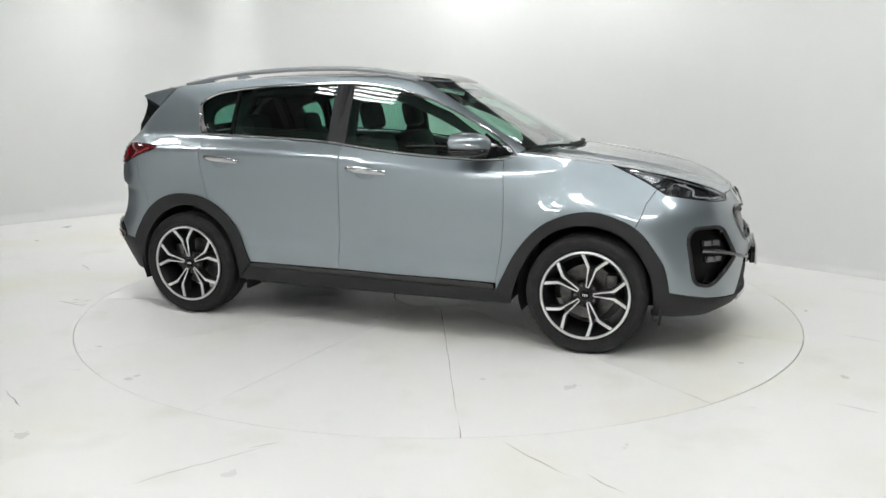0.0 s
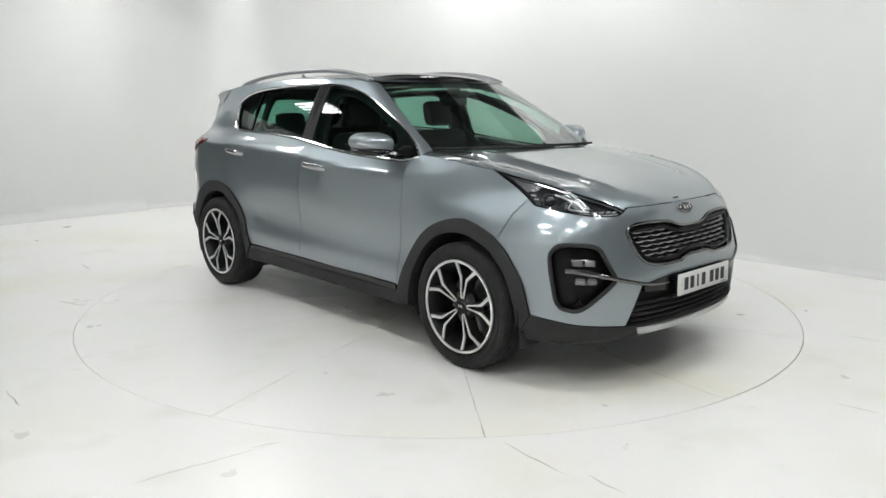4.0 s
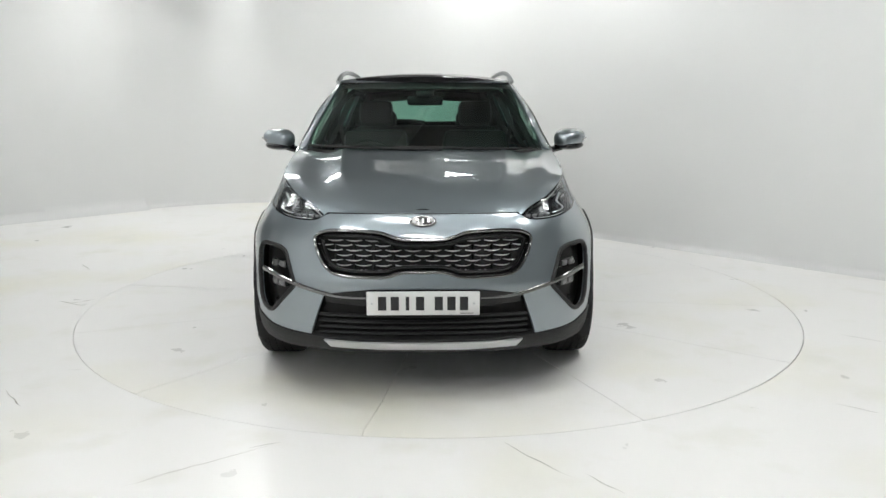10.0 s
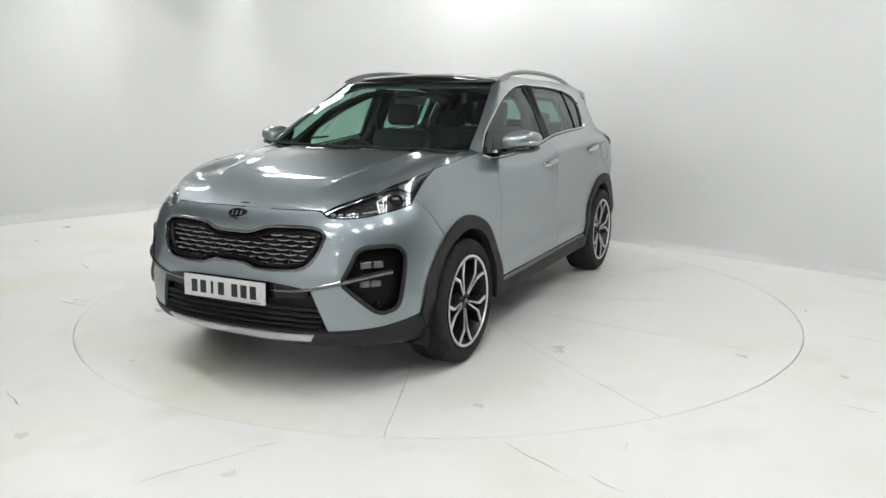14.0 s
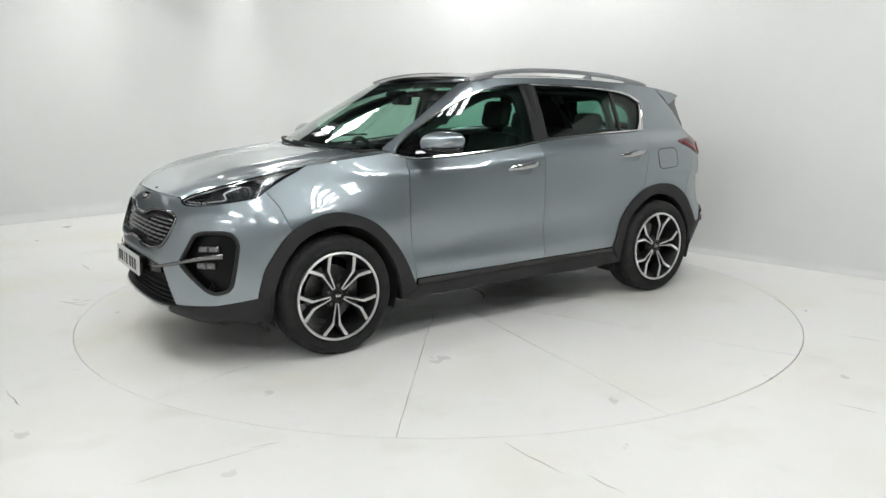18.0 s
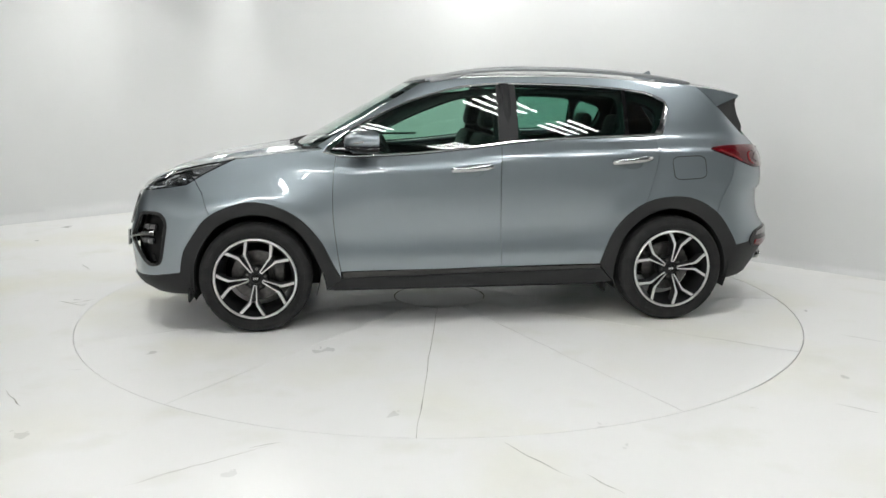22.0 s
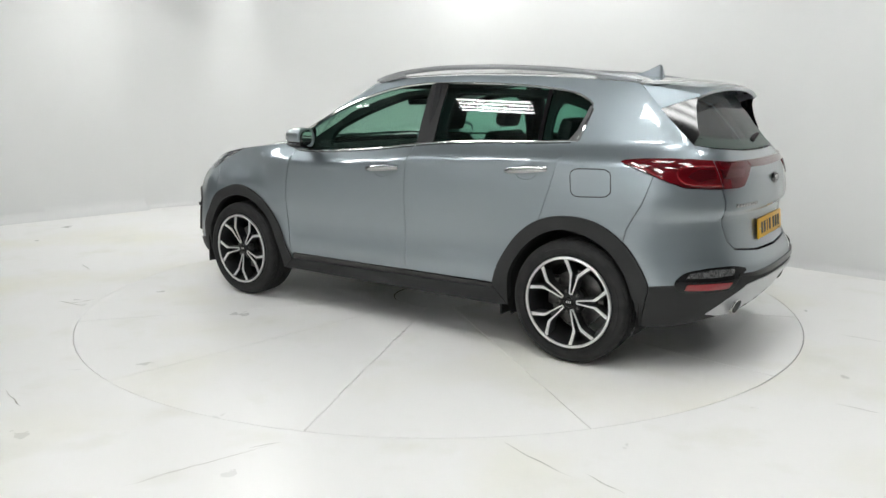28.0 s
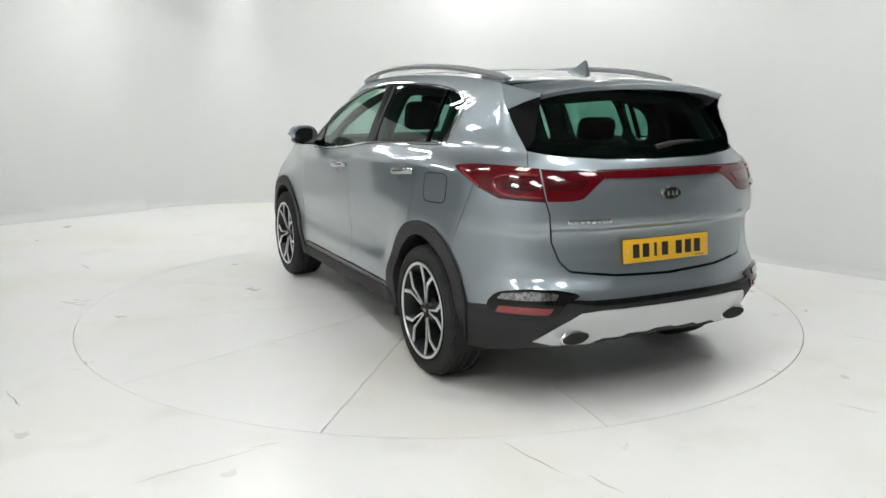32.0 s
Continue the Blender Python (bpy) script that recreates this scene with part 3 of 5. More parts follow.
ARCH_RI = [(-0.945, 0.272), (-0.96, 0.46), (-1.05, 0.62), (-1.19, 0.72), (-1.34, 0.745), (-1.52, 0.68), (-1.64, 0.55), (-1.70, 0.40), (-1.72, 0.26)]
DOOR_A = [(0.825, 1.10), (0.845, 0.94), (0.85, 0.73), (0.835, 0.55), (0.81, 0.375)]
DOOR_B = [(-0.215, 1.155), (-0.20, 1.0), (-0.20, 0.66), (-0.21, 0.385)]
DOOR_C = [(-1.25, 1.205), (-1.21, 1.01), (-1.145, 0.785)]
BELT = [(0.90, 1.11), (0.75, 1.09), (0.39, 1.10), (0.03, 1.13), (-0.32, 1.17), (-0.68, 1.19), (-1.04, 1.20), (-1.285, 1.21)]
TOPLINE = [(0.90, 1.125), (0.76, 1.23), (0.57, 1.33), (0.39, 1.41), (0.21, 1.47), (0.03, 1.51), (-0.15, 1.53), (-0.33, 1.533), (-0.69, 1.525), (-0.98, 1.505),
           (-1.18, 1.478), (-1.285, 1.44), (-1.335, 1.385), (-1.285, 1.21)]


def curve(pts, kind=side, upper=False, per=5):
    return [kind(a, b, upper) if kind is not back else back(a, b) for a, b in spl(pts, per)]


def sym_front(pts):
    """Left half from the middle outwards, completed with its mirror."""
    return [*pts, *[(-u, z) for u, z in pts[::-1] if u > 1e-6]]


def sym_back(pts):
    return [*pts, *[(2 * U3 - u, z) for u, z in pts[::-1] if u < U3 - 1e-6]]


def cut_line(pts, x0, x1):
    """The stretch of a line (falling x) between two lengths."""
    p = spl(pts, 8)
    o = np.argsort(p[:, 0])
    f = lambda x: float(np.interp(x, p[o, 0], p[o, 1]))
    xs = np.linspace(x0, x1, max(3, int(abs(x1 - x0) / 0.08)))
    return [(x, f(x)) for x in xs]


# side glass: one smooth sheet fitted to the body side
_x, _z = np.meshgrid(np.linspace(0.5, -1.3, 40), np.linspace(1.22, 1.50, 20))
_u = np.array([[side(x, z, True)[0] for x, z in zip(p, q)] for p, q in zip(_x, _z)])
_p = skin(_u, _z, True).reshape(-1, 3)
terms = lambda x, z: np.stack([np.ones_like(x), x, z, x * x, x * z, z * z, x * x * z], -1)
_p = _p[_p[:, 2] < np.minimum(1.5, 1.5 - 0.33 * _p[:, 0])]
GLASS_FIT = np.linalg.lstsq(terms(_p[:, 0], _p[:, 2]), _p[:, 1], rcond=None)[0]


def side_glass(u, z):
    p = skin(u, z, True)
    x = p[:, 0]
    y = terms(x, z) @ GLASS_FIT
    e = 1e-3
    dx, dz = (terms(x + e, z) @ GLASS_FIT - y) / e, (terms(x, z + e) @ GLASS_FIT - y) / e
    n = np.stack([-dx, np.ones_like(x), -dz], -1)
    return np.stack([x, y, z], -1), n / np.linalg.norm(n, axis=-1, keepdims=True)


arch_f, arch_r = spl(ARCH_F, 4), spl(ARCH_R, 4)
HL_TOP = [front(0.467, 0.897), front(0.515, 0.93), side(1.93, 0.962), side(1.72, 1.024), side(1.44, 1.074)]
HL_LOW = [front(0.467, 0.897), front(0.505, 0.878), front(0.58, 0.873), front(0.684, 0.884), side(1.74, 0.918)]
HL_BACK = [side(1.74, 0.918), side(1.675, 0.957), side(1.585, 1.006), side(1.44, 1.074)]
hl_top, hl_low, hl_back = spl(HL_TOP, 5), spl(HL_LOW, 5), spl(HL_BACK, 5)
HOOD_SIDE = [(1.44, 1.074), (1.16, 1.106), (0.89, 1.132)]
hood_side = np.array(curve(HOOD_SIDE))

GRILLE = [(0.0, 0.800), (0.08, 0.801), (0.13, 0.810), (0.19, 0.830), (0.27, 0.838), (0.40, 0.840), (0.475, 0.830), (0.515, 0.800), (0.508, 0.75), (0.482, 0.690), (0.44, 0.643), (0.37, 0.624), (0.27, 0.619), (0.17, 0.621), (0.125, 0.634), (0.08, 0.642), (0.0, 0.642)]
FOG = [(0.655, 0.75), (0.79, 0.755), (0.822, 0.70), (0.825, 0.60), (0.81, 0.43), (0.74, 0.405), (0.645, 0.52), (0.595, 0.575), (0.625, 0.65)]
grille = np.array(sym_front([front(a, b) for a, b in spl(GRILLE, 4)]))
fog = rounded([front(a, b) for a, b in FOG], 0.2, 2)
fog_r = fog[::-1] * (-1, 1)

low_edge = [front(0, 0.515), front(0.3, 0.525), front(0.465, 0.54), front(0.535, 0.335)]
bumper_left = [front(0, 0.907), front(0.2, 0.907), front(0.44, 0.906), *hl_low, *hl_back[1:5], side(1.64, 0.87), *[side(x, z) for x, z in arch_f[26:]], front(0.75, 0.35), *low_edge[::-1]]
panel("front_bumper", sym_front(bumper_left), PAINT, car, [grille, fog, fog_r], "steel-grey painted front bumper")
for flip in (False, True):
    fender = [*hood_side, side(0.87, 1.118), *curve(DOOR_A), *[side(x, z) for x, z in arch_f[:27]], side(1.64, 0.87), *hl_back[4:]]
    panel("front_wing", fender, PAINT, car, flip=flip)
    door = [*[side(x, z - 0.008) for x, z in cut_line(BELT, 0.82, -0.215)], *curve(DOOR_B), *[side(x, 0.378) for x in (0.15, 0.5)], *curve(DOOR_A)[::-1]]
    panel("front_door", door, PAINT, car, flip=flip)
    door = [*[side(x, z - 0.008) for x, z in cut_line(BELT, -0.215, -1.25)], *curve(DOOR_C), *[side(x, z) for x, z in arch_r[:12][::-1]], side(-0.5, 0.386), *curve(DOOR_B)[::-1]]
    panel("rear_door", door, PAINT, car, flip=flip)
    panel("arch_cladding", [*[side(x, z) for x, z in arch_f], *[side(x, z) for x, z in spl(ARCH_FI, 4)[::-1]]], CLADDING, car, off=0.014, depth=0.05, gap=0.0005, flip=flip, label="black plastic front arch cladding")
    panel("arch_cladding", [*[side(x, z) for x, z in arch_r], *[side(x, z) for x, z in spl(ARCH_RI, 4)[::-1]]], CLADDING, car, off=0.014, depth=0.05, gap=0.0005, flip=flip, label="black plastic rear arch cladding")
    panel("sill_cladding", [side(0.80, 0.335), side(0.4, 0.338), side(-0.4, 0.35), side(-0.86, 0.36), side(-0.94, 0.272), side(-0.4, 0.268), side(0.4, 0.262), side(0.895, 0.262)], CLADDING, car, off=0.0138, depth=0.06, gap=0.0, flip=flip)
    panel("sill_strip", [side(0.80, 0.374), side(-0.2, 0.382), side(-0.86, 0.387), side(-0.85, 0.362), side(-0.2, 0.35), side(0.80, 0.337)], SILL_CHROME, car, off=0.006, depth=0.03, flip=flip)
    # side frame: pillars, roof rail and rear quarter in one stamping
    C_EDGE = [(-1.575, 1.512), (-1.65, 1.445), (-1.735, 1.355), (-1.83, 1.26), (-1.885, 1.205), (-1.955, 1.13)]
    frame_out = [side(0.94, 1.15, True), *[front(a, b, True) for a, b in spl([(0.715, 1.175), (0.675, 1.3), (0.615, 1.45), (0.578, 1.535)], 4)],
                 *curve([(0.16, 1.562), (-0.3, 1.578), (-0.8, 1.572), (-1.3, 1.545), (-1.56, 1.520)], side, True), *curve(C_EDGE, side, True)]
    dlo = [side(x, z, True) for x, z in [*spl(BELT, 3)[:-1], *spl(TOPLINE, 3)[::-1][:-1]]]
    quarter_low = [*curve([(-1.25, 1.215), (-1.21, 1.01), (-1.145, 0.785)], side, True)[::-1]]
    frame_all = [*frame_out, side(-1.9, 1.14, True), side(-1.585, 1.128, True), side(-1.60, 1.107, True), side(-1.67, 1.082, True), side(-1.755, 1.0525, True),
                 side(-1.715, 0.91, True), side(-1.645, 0.78, True), *[side(x, z, True) for x, z in arch_r[12:25][::-1]], *quarter_low]
    frame_all += [side(x, z, True) for x, z in [*spl(TOPLINE, 4)[::-1]]]
    panel("side_frame", frame_all, PAINT, car, upper=True, flip=flip, gap=0.001)

    def pane(name, x0, x1, material, label=""):
        top = spl(TOPLINE, 8)
        if x1 < -1.2:
            k = [i for i in range(len(top)) if top[i][0] < x0]
            up = [(x0, float(np.interp(x0, top[::-1, 0][-90:], top[::-1, 1][-90:]))), *[tuple(top[i]) for i in k]]
            low = cut_line(BELT, -1.26, x0)
            pts = [*up, *low]
        else:
            tt = top[: -24]
            f = lambda x: float(np.interp(x, tt[::-1, 0], tt[::-1, 1]))
            xs = np.linspace(x0, x1, max(3, int(abs(x1 - x0) / 0.07)))
            pts = [*[(x, f(x)) for x in xs], *cut_line(BELT, x1, x0)]
        return panel(name, [side(x, z, True) for x, z in pts], material, car, upper=True, off=-0.012, depth=0.004, gap=0.001, flip=flip, step=0.03, label=label, shape=side_glass)
    pane("front_side_window", 0.86, -0.205, GLASS)
    pane("rear_side_window", -0.33, -1.04, PRIVACY, "dark privacy glass")
    pane("quarter_window", -1.065, -1.27, PRIVACY, "dark privacy glass")
    for x0, x1, nm in ((-0.205, -0.33, "b_pillar_cover"), (-1.04, -1.065, "window_divider")):
        t = lambda x: float(np.interp(x, spl(TOPLINE, 8)[:-24][::-1, 0], spl(TOPLINE, 8)[:-24][::-1, 1]))
        panel(nm, [side(x0, t(x0), True), side(x1, t(x1), True), *[side(x, z, True) for x, z in cut_line(BELT, x1, x0)]], GLOSS_BLACK if nm[0] == "w" else CLADDING, car, upper=True, off=-0.006, gap=0.0, flip=flip)
    ring = np.array(dlo)
    P = skin(ring[:, 0], ring[:, 1], True) + skin_normal(ring[:, 0], ring[:, 1], True) * 0.002
    P = P * (1, -1 if flip else 1, 1)
    part("window_trim", sweep(P, 0.0065, 6, closed=True), CHROME, car, "chrome strip round the side windows")
    panel("window_trim_end", [side(-1.235, 1.216, True), side(-1.295, 1.213, True), side(-1.345, 1.38, True), side(-1.32, 1.40, True), side(-1.275, 1.27, True)], CHROME, car, upper=True, off=0.004, depth=0.006, flip=flip, gap=0.0)

lip = [front(0, 0.325), front(0.45, 0.33), front(0.58, 0.335), front(0.75, 0.35), side(1.79, 0.385), side(1.70, 0.25), front(0.62, 0.235), front(0.3, 0.23), front(0, 0.23)]
panel("front_lip", sym_front(lip), CLADDING, car, off=0.006, depth=0.05)

# tail
cedge = spl(C_EDGE, 6)
gate = [back(0, 1.16), back(0.3, 1.165), back(0.55, 1.185), *[side(x, z, True) for x, z in cedge[24:]], back(0.6255, 1.13), back(0.6255, 0.985), back(0.6125, 0.93), back(0.5895, 0.80), back(0.5595, 0.71), back(0.52, 0.670), back(0.3, 0.645), back(0, 0.634)]
panel("tailgate", sym_back(gate), PAINT, car, step=0.022)
glass = [back(0, 1.165), back(0.3, 1.17), back(0.55, 1.19), *[side(x, z, True) for x, z in cedge[:25][::-1]], back(0.3, 1.53), back(0, 1.53)]
_q = np.array([[(y, z) for y in np.linspace(0, 0.48, 12)] for z in np.linspace(1.18, 1.45, 8)]).reshape(-1, 2)
_p = np.array([skin(back(y, z)[0], z, True) for y, z in _q])
TAIL_FIT = np.linalg.lstsq(np.stack([np.ones(len(_p)), _p[:, 1] ** 2, _p[:, 2], _p[:, 1] ** 4], -1), _p[:, 0], rcond=None)[0]


def rear_glass(u, z):
    p = skin(u, z, True)
    n = np.stack([-np.ones(len(z)), 2 * TAIL_FIT[1] * p[:, 1], np.full(len(z), TAIL_FIT[2])], -1)
    return p, n / np.linalg.norm(n, axis=-1, keepdims=True)


panel("rear_window", sym_back(glass), REAR_GLASS, car, upper=True, shape=rear_glass, off=-0.002, depth=0.005, label="dark privacy glass")
border = np.array(sym_back(glass))
inner = shrink(dense(border, 0.03), 0.055)
panel("glass_border", border, GLOSS_BLACK, car, [inner], upper=True, shape=rear_glass, off=-0.006, depth=0.004, gap=0.003, label="black border of the rear window")
bump = [back(0, 0.626), back(0.3, 0.637), back(0.52, 0.664), back(0.562, 0.71), back(0.592, 0.80), back(0.615, 0.93), back(0.628, 0.985), side(-1.9, 0.997), side(-1.82, 1.027), side(-1.755, 1.0525), side(-1.715, 0.91), side(-1.645, 0.78), *[side(x, z) for x, z in arch_r[24:]], side(-1.95, 0.51), back(0.62, 0.54), back(0.3, 0.54), back(0, 0.54)]
panel("rear_bumper", sym_back(bump), PAINT, car)
low = [back(0, 0.54), back(0.62, 0.54), side(-1.95, 0.51), side(-1.775, 0.49), side(-1.72, 0.26), side(-1.85, 0.268), back(0.6, 0.30), back(0, 0.325)]
panel("rear_lip", sym_back(low), CLADDING, car, off=0.004, depth=0.05)


def cap(name, edge, crown, material, label="", shift=0.0, pick=None, off=0.0, rows=24, parent=None):
    """A sheet spanned across the car between an edge line of points and its mirror, arched by crown(x, v)."""
    edge = np.array(edge)
    vs = np.linspace(-1, 1, 2 * rows + 1)
    n, m = len(edge), len(vs)
    t = np.linspace(0, 1, n)
    X = edge[:, None, 0] + shift * t[:, None] ** 2 * (1 - vs[None] ** 2)
    Y = edge[:, None, 1] * vs[None]
    Z = edge[:, None, 2] + crown(X, vs[None], edge[:, None, 1])
    P = np.stack([X, Y, Z], -1)
    dn = np.gradient(P, axis=0)
    dv = np.gradient(P, axis=1)
    N = np.cross(dv, dn)
    N /= np.maximum(np.linalg.norm(N, axis=-1, keepdims=True), 1e-9)
    N *= np.where(N[..., 2:] < 0, -1, 1)
    P = P + N * off
    faces = []
    for i in range(n - 1):
        for j in range(m - 1):
            if pick is None or pick((X[i, j] + X[i + 1, j]) / 2, (vs[j] + vs[j + 1]) / 2):
                faces.append((i * m + j, i * m + j + 1, (i + 1) * m + j + 1, (i + 1) * m + j))
    used = sorted({k for f in faces for k in f})
    at = {k: q for q, k in enumerate(used)}
    P2, N2 = P.reshape(-1, 3)[used], N.reshape(-1, 3)[used]
    faces = [tuple(at[k] for k in f) for f in faces]
    a, b, c = (P2[k] for k in faces[len(faces) // 2][:3])
    if np.cross(b - a, c - a)[2] < 0:
        faces = [f[::-1] for f in faces]
    return obj(name, P2, faces, material, parent or car, label, N2)


nose = [front(y, 0.9085) for y in (0.005, 0.06, 0.12, 0.18, 0.24, 0.3, 0.35, 0.4, 0.43, 0.455)]
e = np.array([*nose, *hl_top, *hood_side[1:]])
edge = skin(e[:, 0], e[:, 1])
CENTRE = table([(0.8, 1.15), (1.0, 1.144), (1.2, 1.131), (1.3, 1.117), (1.4, 1.101), (1.52, 1.081), (1.66, 1.057), (1.8, 1.028), (1.88, 1.004), (1.94, 0.981), (2.0, 0.954), (2.04, 0.934),
                (2.07, 0.918), (2.088, 0.9085), (2.2, 0.80)])
edge_z = edge[:, None, 2]


def hood_crown(x, v, y):
    """A low middle field between two ridges, a shallow valley outside each, and a rounded outer edge."""
    a = np.abs(v)
    at = 0.565 + 0.06 * (1.9 - x)
    q = np.clip((a - at) / (1 - at), 0, 1)
    dome = 1 - a ** 2.4
    relief = 0.007 * np.exp(-(np.abs(a - at) / 0.05) ** 1.2) - 0.013 * np.sin(np.pi * np.clip(q / 0.75, 0, 1)) ** 1.3 + 0.004 * np.clip(1 - a / at, 0, 1)
    k = np.clip((2.0 - x) / 0.35, 0, 1)
    k = k * k * (3 - 2 * k)
    return np.maximum(CENTRE(x) - edge_z, 0) * dome + relief * k


cap("bonnet", edge, hood_crown, PAINT, shift=0.20, rows=60)
roof_e = [*[front(y, 1.545, True) for y in (0.001, 0.15, 0.3, 0.45, 0.56)],
          *[side(x, z, True) for x, z in spl([(0.16, 1.562), (-0.3, 1.578), (-0.8, 1.572), (-1.3, 1.545), (-1.575, 1.518)], 8)]]
e = np.array(roof_e)
edge = skin(e[:, 0], e[:, 1], True)
crown = lambda x, v, y: np.interp(x, (-1.6, -0.6, 0.5), (0.034, 0.045, 0.045)) * (1 - v * v) * np.clip(y / 0.55, 0, 1) ** 2
cap("roof", edge, crown, PAINT, pick=lambda x, v: abs(v) > 0.84 or x < -1.0)
cap("roof_glass", edge, crown, GLOSS_BLACK, "black panoramic glass roof", pick=lambda x, v: not (abs(v) > 0.84 or x < -1.0), off=0.002)
ws = [front(0, 1.125, True), front(0.3, 1.13, True), front(0.6, 1.15, True), front(0.71, 1.175, True), front(0.672, 1.3, True), front(0.612, 1.45, True), front(0.575, 1.535, True), front(0.3, 1.545, True), front(0, 1.548, True)]
panel("windscreen", sym_front(ws), SCREEN, car, upper=True, off=0.001, depth=0.006, gap=0.003, step=0.05)




# ---- lamps, grille and other fittings ----
def at_skin(u, z, off=0.0, upper=False):
    """A pose on the skin: x along u, y up the skin, z outwards."""
    p, n = skin(u, z, upper), Vector(skin_normal(u, z, upper))
    du = Vector(skin(u + 0.01, z, upper) - skin(u - 0.01, z, upper)).normalized()
    dv = n.cross(du).normalized()
    m = Matrix((du, dv, n)).transposed().to_4x4()
    m.translation = Vector(p) + n * off
    return m


MIRROR = Matrix.Diagonal((1, -1, 1, 1))


def line(pts, off=0.0, upper=False, flip=False):
    """Points of the skin along an outline of (u, z)."""
    q = np.array(pts, float)
    P = skin(q[:, 0], q[:, 1], upper) + skin_normal(q[:, 0], q[:, 1], upper) * off
    return P * (1, -1 if flip else 1, 1)


def turned(bm, m, flip=False):
    bm.transform((MIRROR @ m) if flip else m)
    return bm


def prism(poly, z0, z1, top=1.0):
    """A plate over a flat outline, from z0 up to z1; top below 1 draws the upper face in."""
    bm = bmesh.new()
    p = np.array(poly, float)
    c = p.mean(0)
    a = [bm.verts.new((x, y, z0)) for x, y in p]
    b = [bm.verts.new((*(c + (q - c) * top), z1)) for q in p]
    n = len(p)
    for i in range(n):
        bm.faces.new((a[i], a[(i + 1) % n], b[(i + 1) % n], b[i]))
    bm.faces.new(b)
    bm.faces.new(a[::-1])
    return bm


def ellipse(rx, ry, n=32):
    return [(rx * math.cos(2 * math.pi * k / n), ry * math.sin(2 * math.pi * k / n)) for k in range(n)]


NAME_GREY = mat("grey_chrome", (0.45, 0.45, 0.45), 0.2, 0.9)
GUARD = mat("silver_guard_paint", (0.60, 0.61, 0.62), 0.38, 0.35, bump=0.1, bump_scale=400.0)
BLADE = mat("bright_blade", (0.72, 0.72, 0.72), 0.28, 0.75)
REVERSING = mat("ribbed_clear_lens", (0.5, 0.5, 0.5), 0.15, 0.85, coat=1.0, vary=0.75, scale=55.0, bump=0.6, bump_scale=60.0)
BOWL = mat("silvered_reflector", (0.42, 0.42, 0.43), 0.22, 0.8, vary=0.4, scale=30.0)
RAIL = mat("satin_rail", (0.36, 0.37, 0.38), 0.4, 0.8)
FIN_BLACK = mat("satin_black_plastic", (0.005, 0.005, 0.005), 0.35, spec=0.2)
GUIDE_WHITE = mat("white_light_guide", (0.58, 0.59, 0.6), 0.15, 0.3, coat=1.0)
LENS_GREY = mat("grey_lamp_lens", (0.55, 0.55, 0.56), 0.12, 0.6, coat=1.0)
FOG_LENS = mat("smoked_fog_lens", (0.02, 0.02, 0.022), 0.08, 0.0, coat=1.0)
FOG_CELL = mat("grey_fog_glass", (0.16, 0.16, 0.165), 0.1, 0.3, coat=1.0)
LAMP_INNER = mat("dark_lamp_housing", (0.035, 0.035, 0.037), 0.2, 0.5)
LENS_RING = mat("grey_lens_ring", (0.3, 0.3, 0.31), 0.2, 0.9)
MIRROR_GLASS = mat("mirror_glass", (0.85, 0.86, 0.86), 0.02, 1.0)


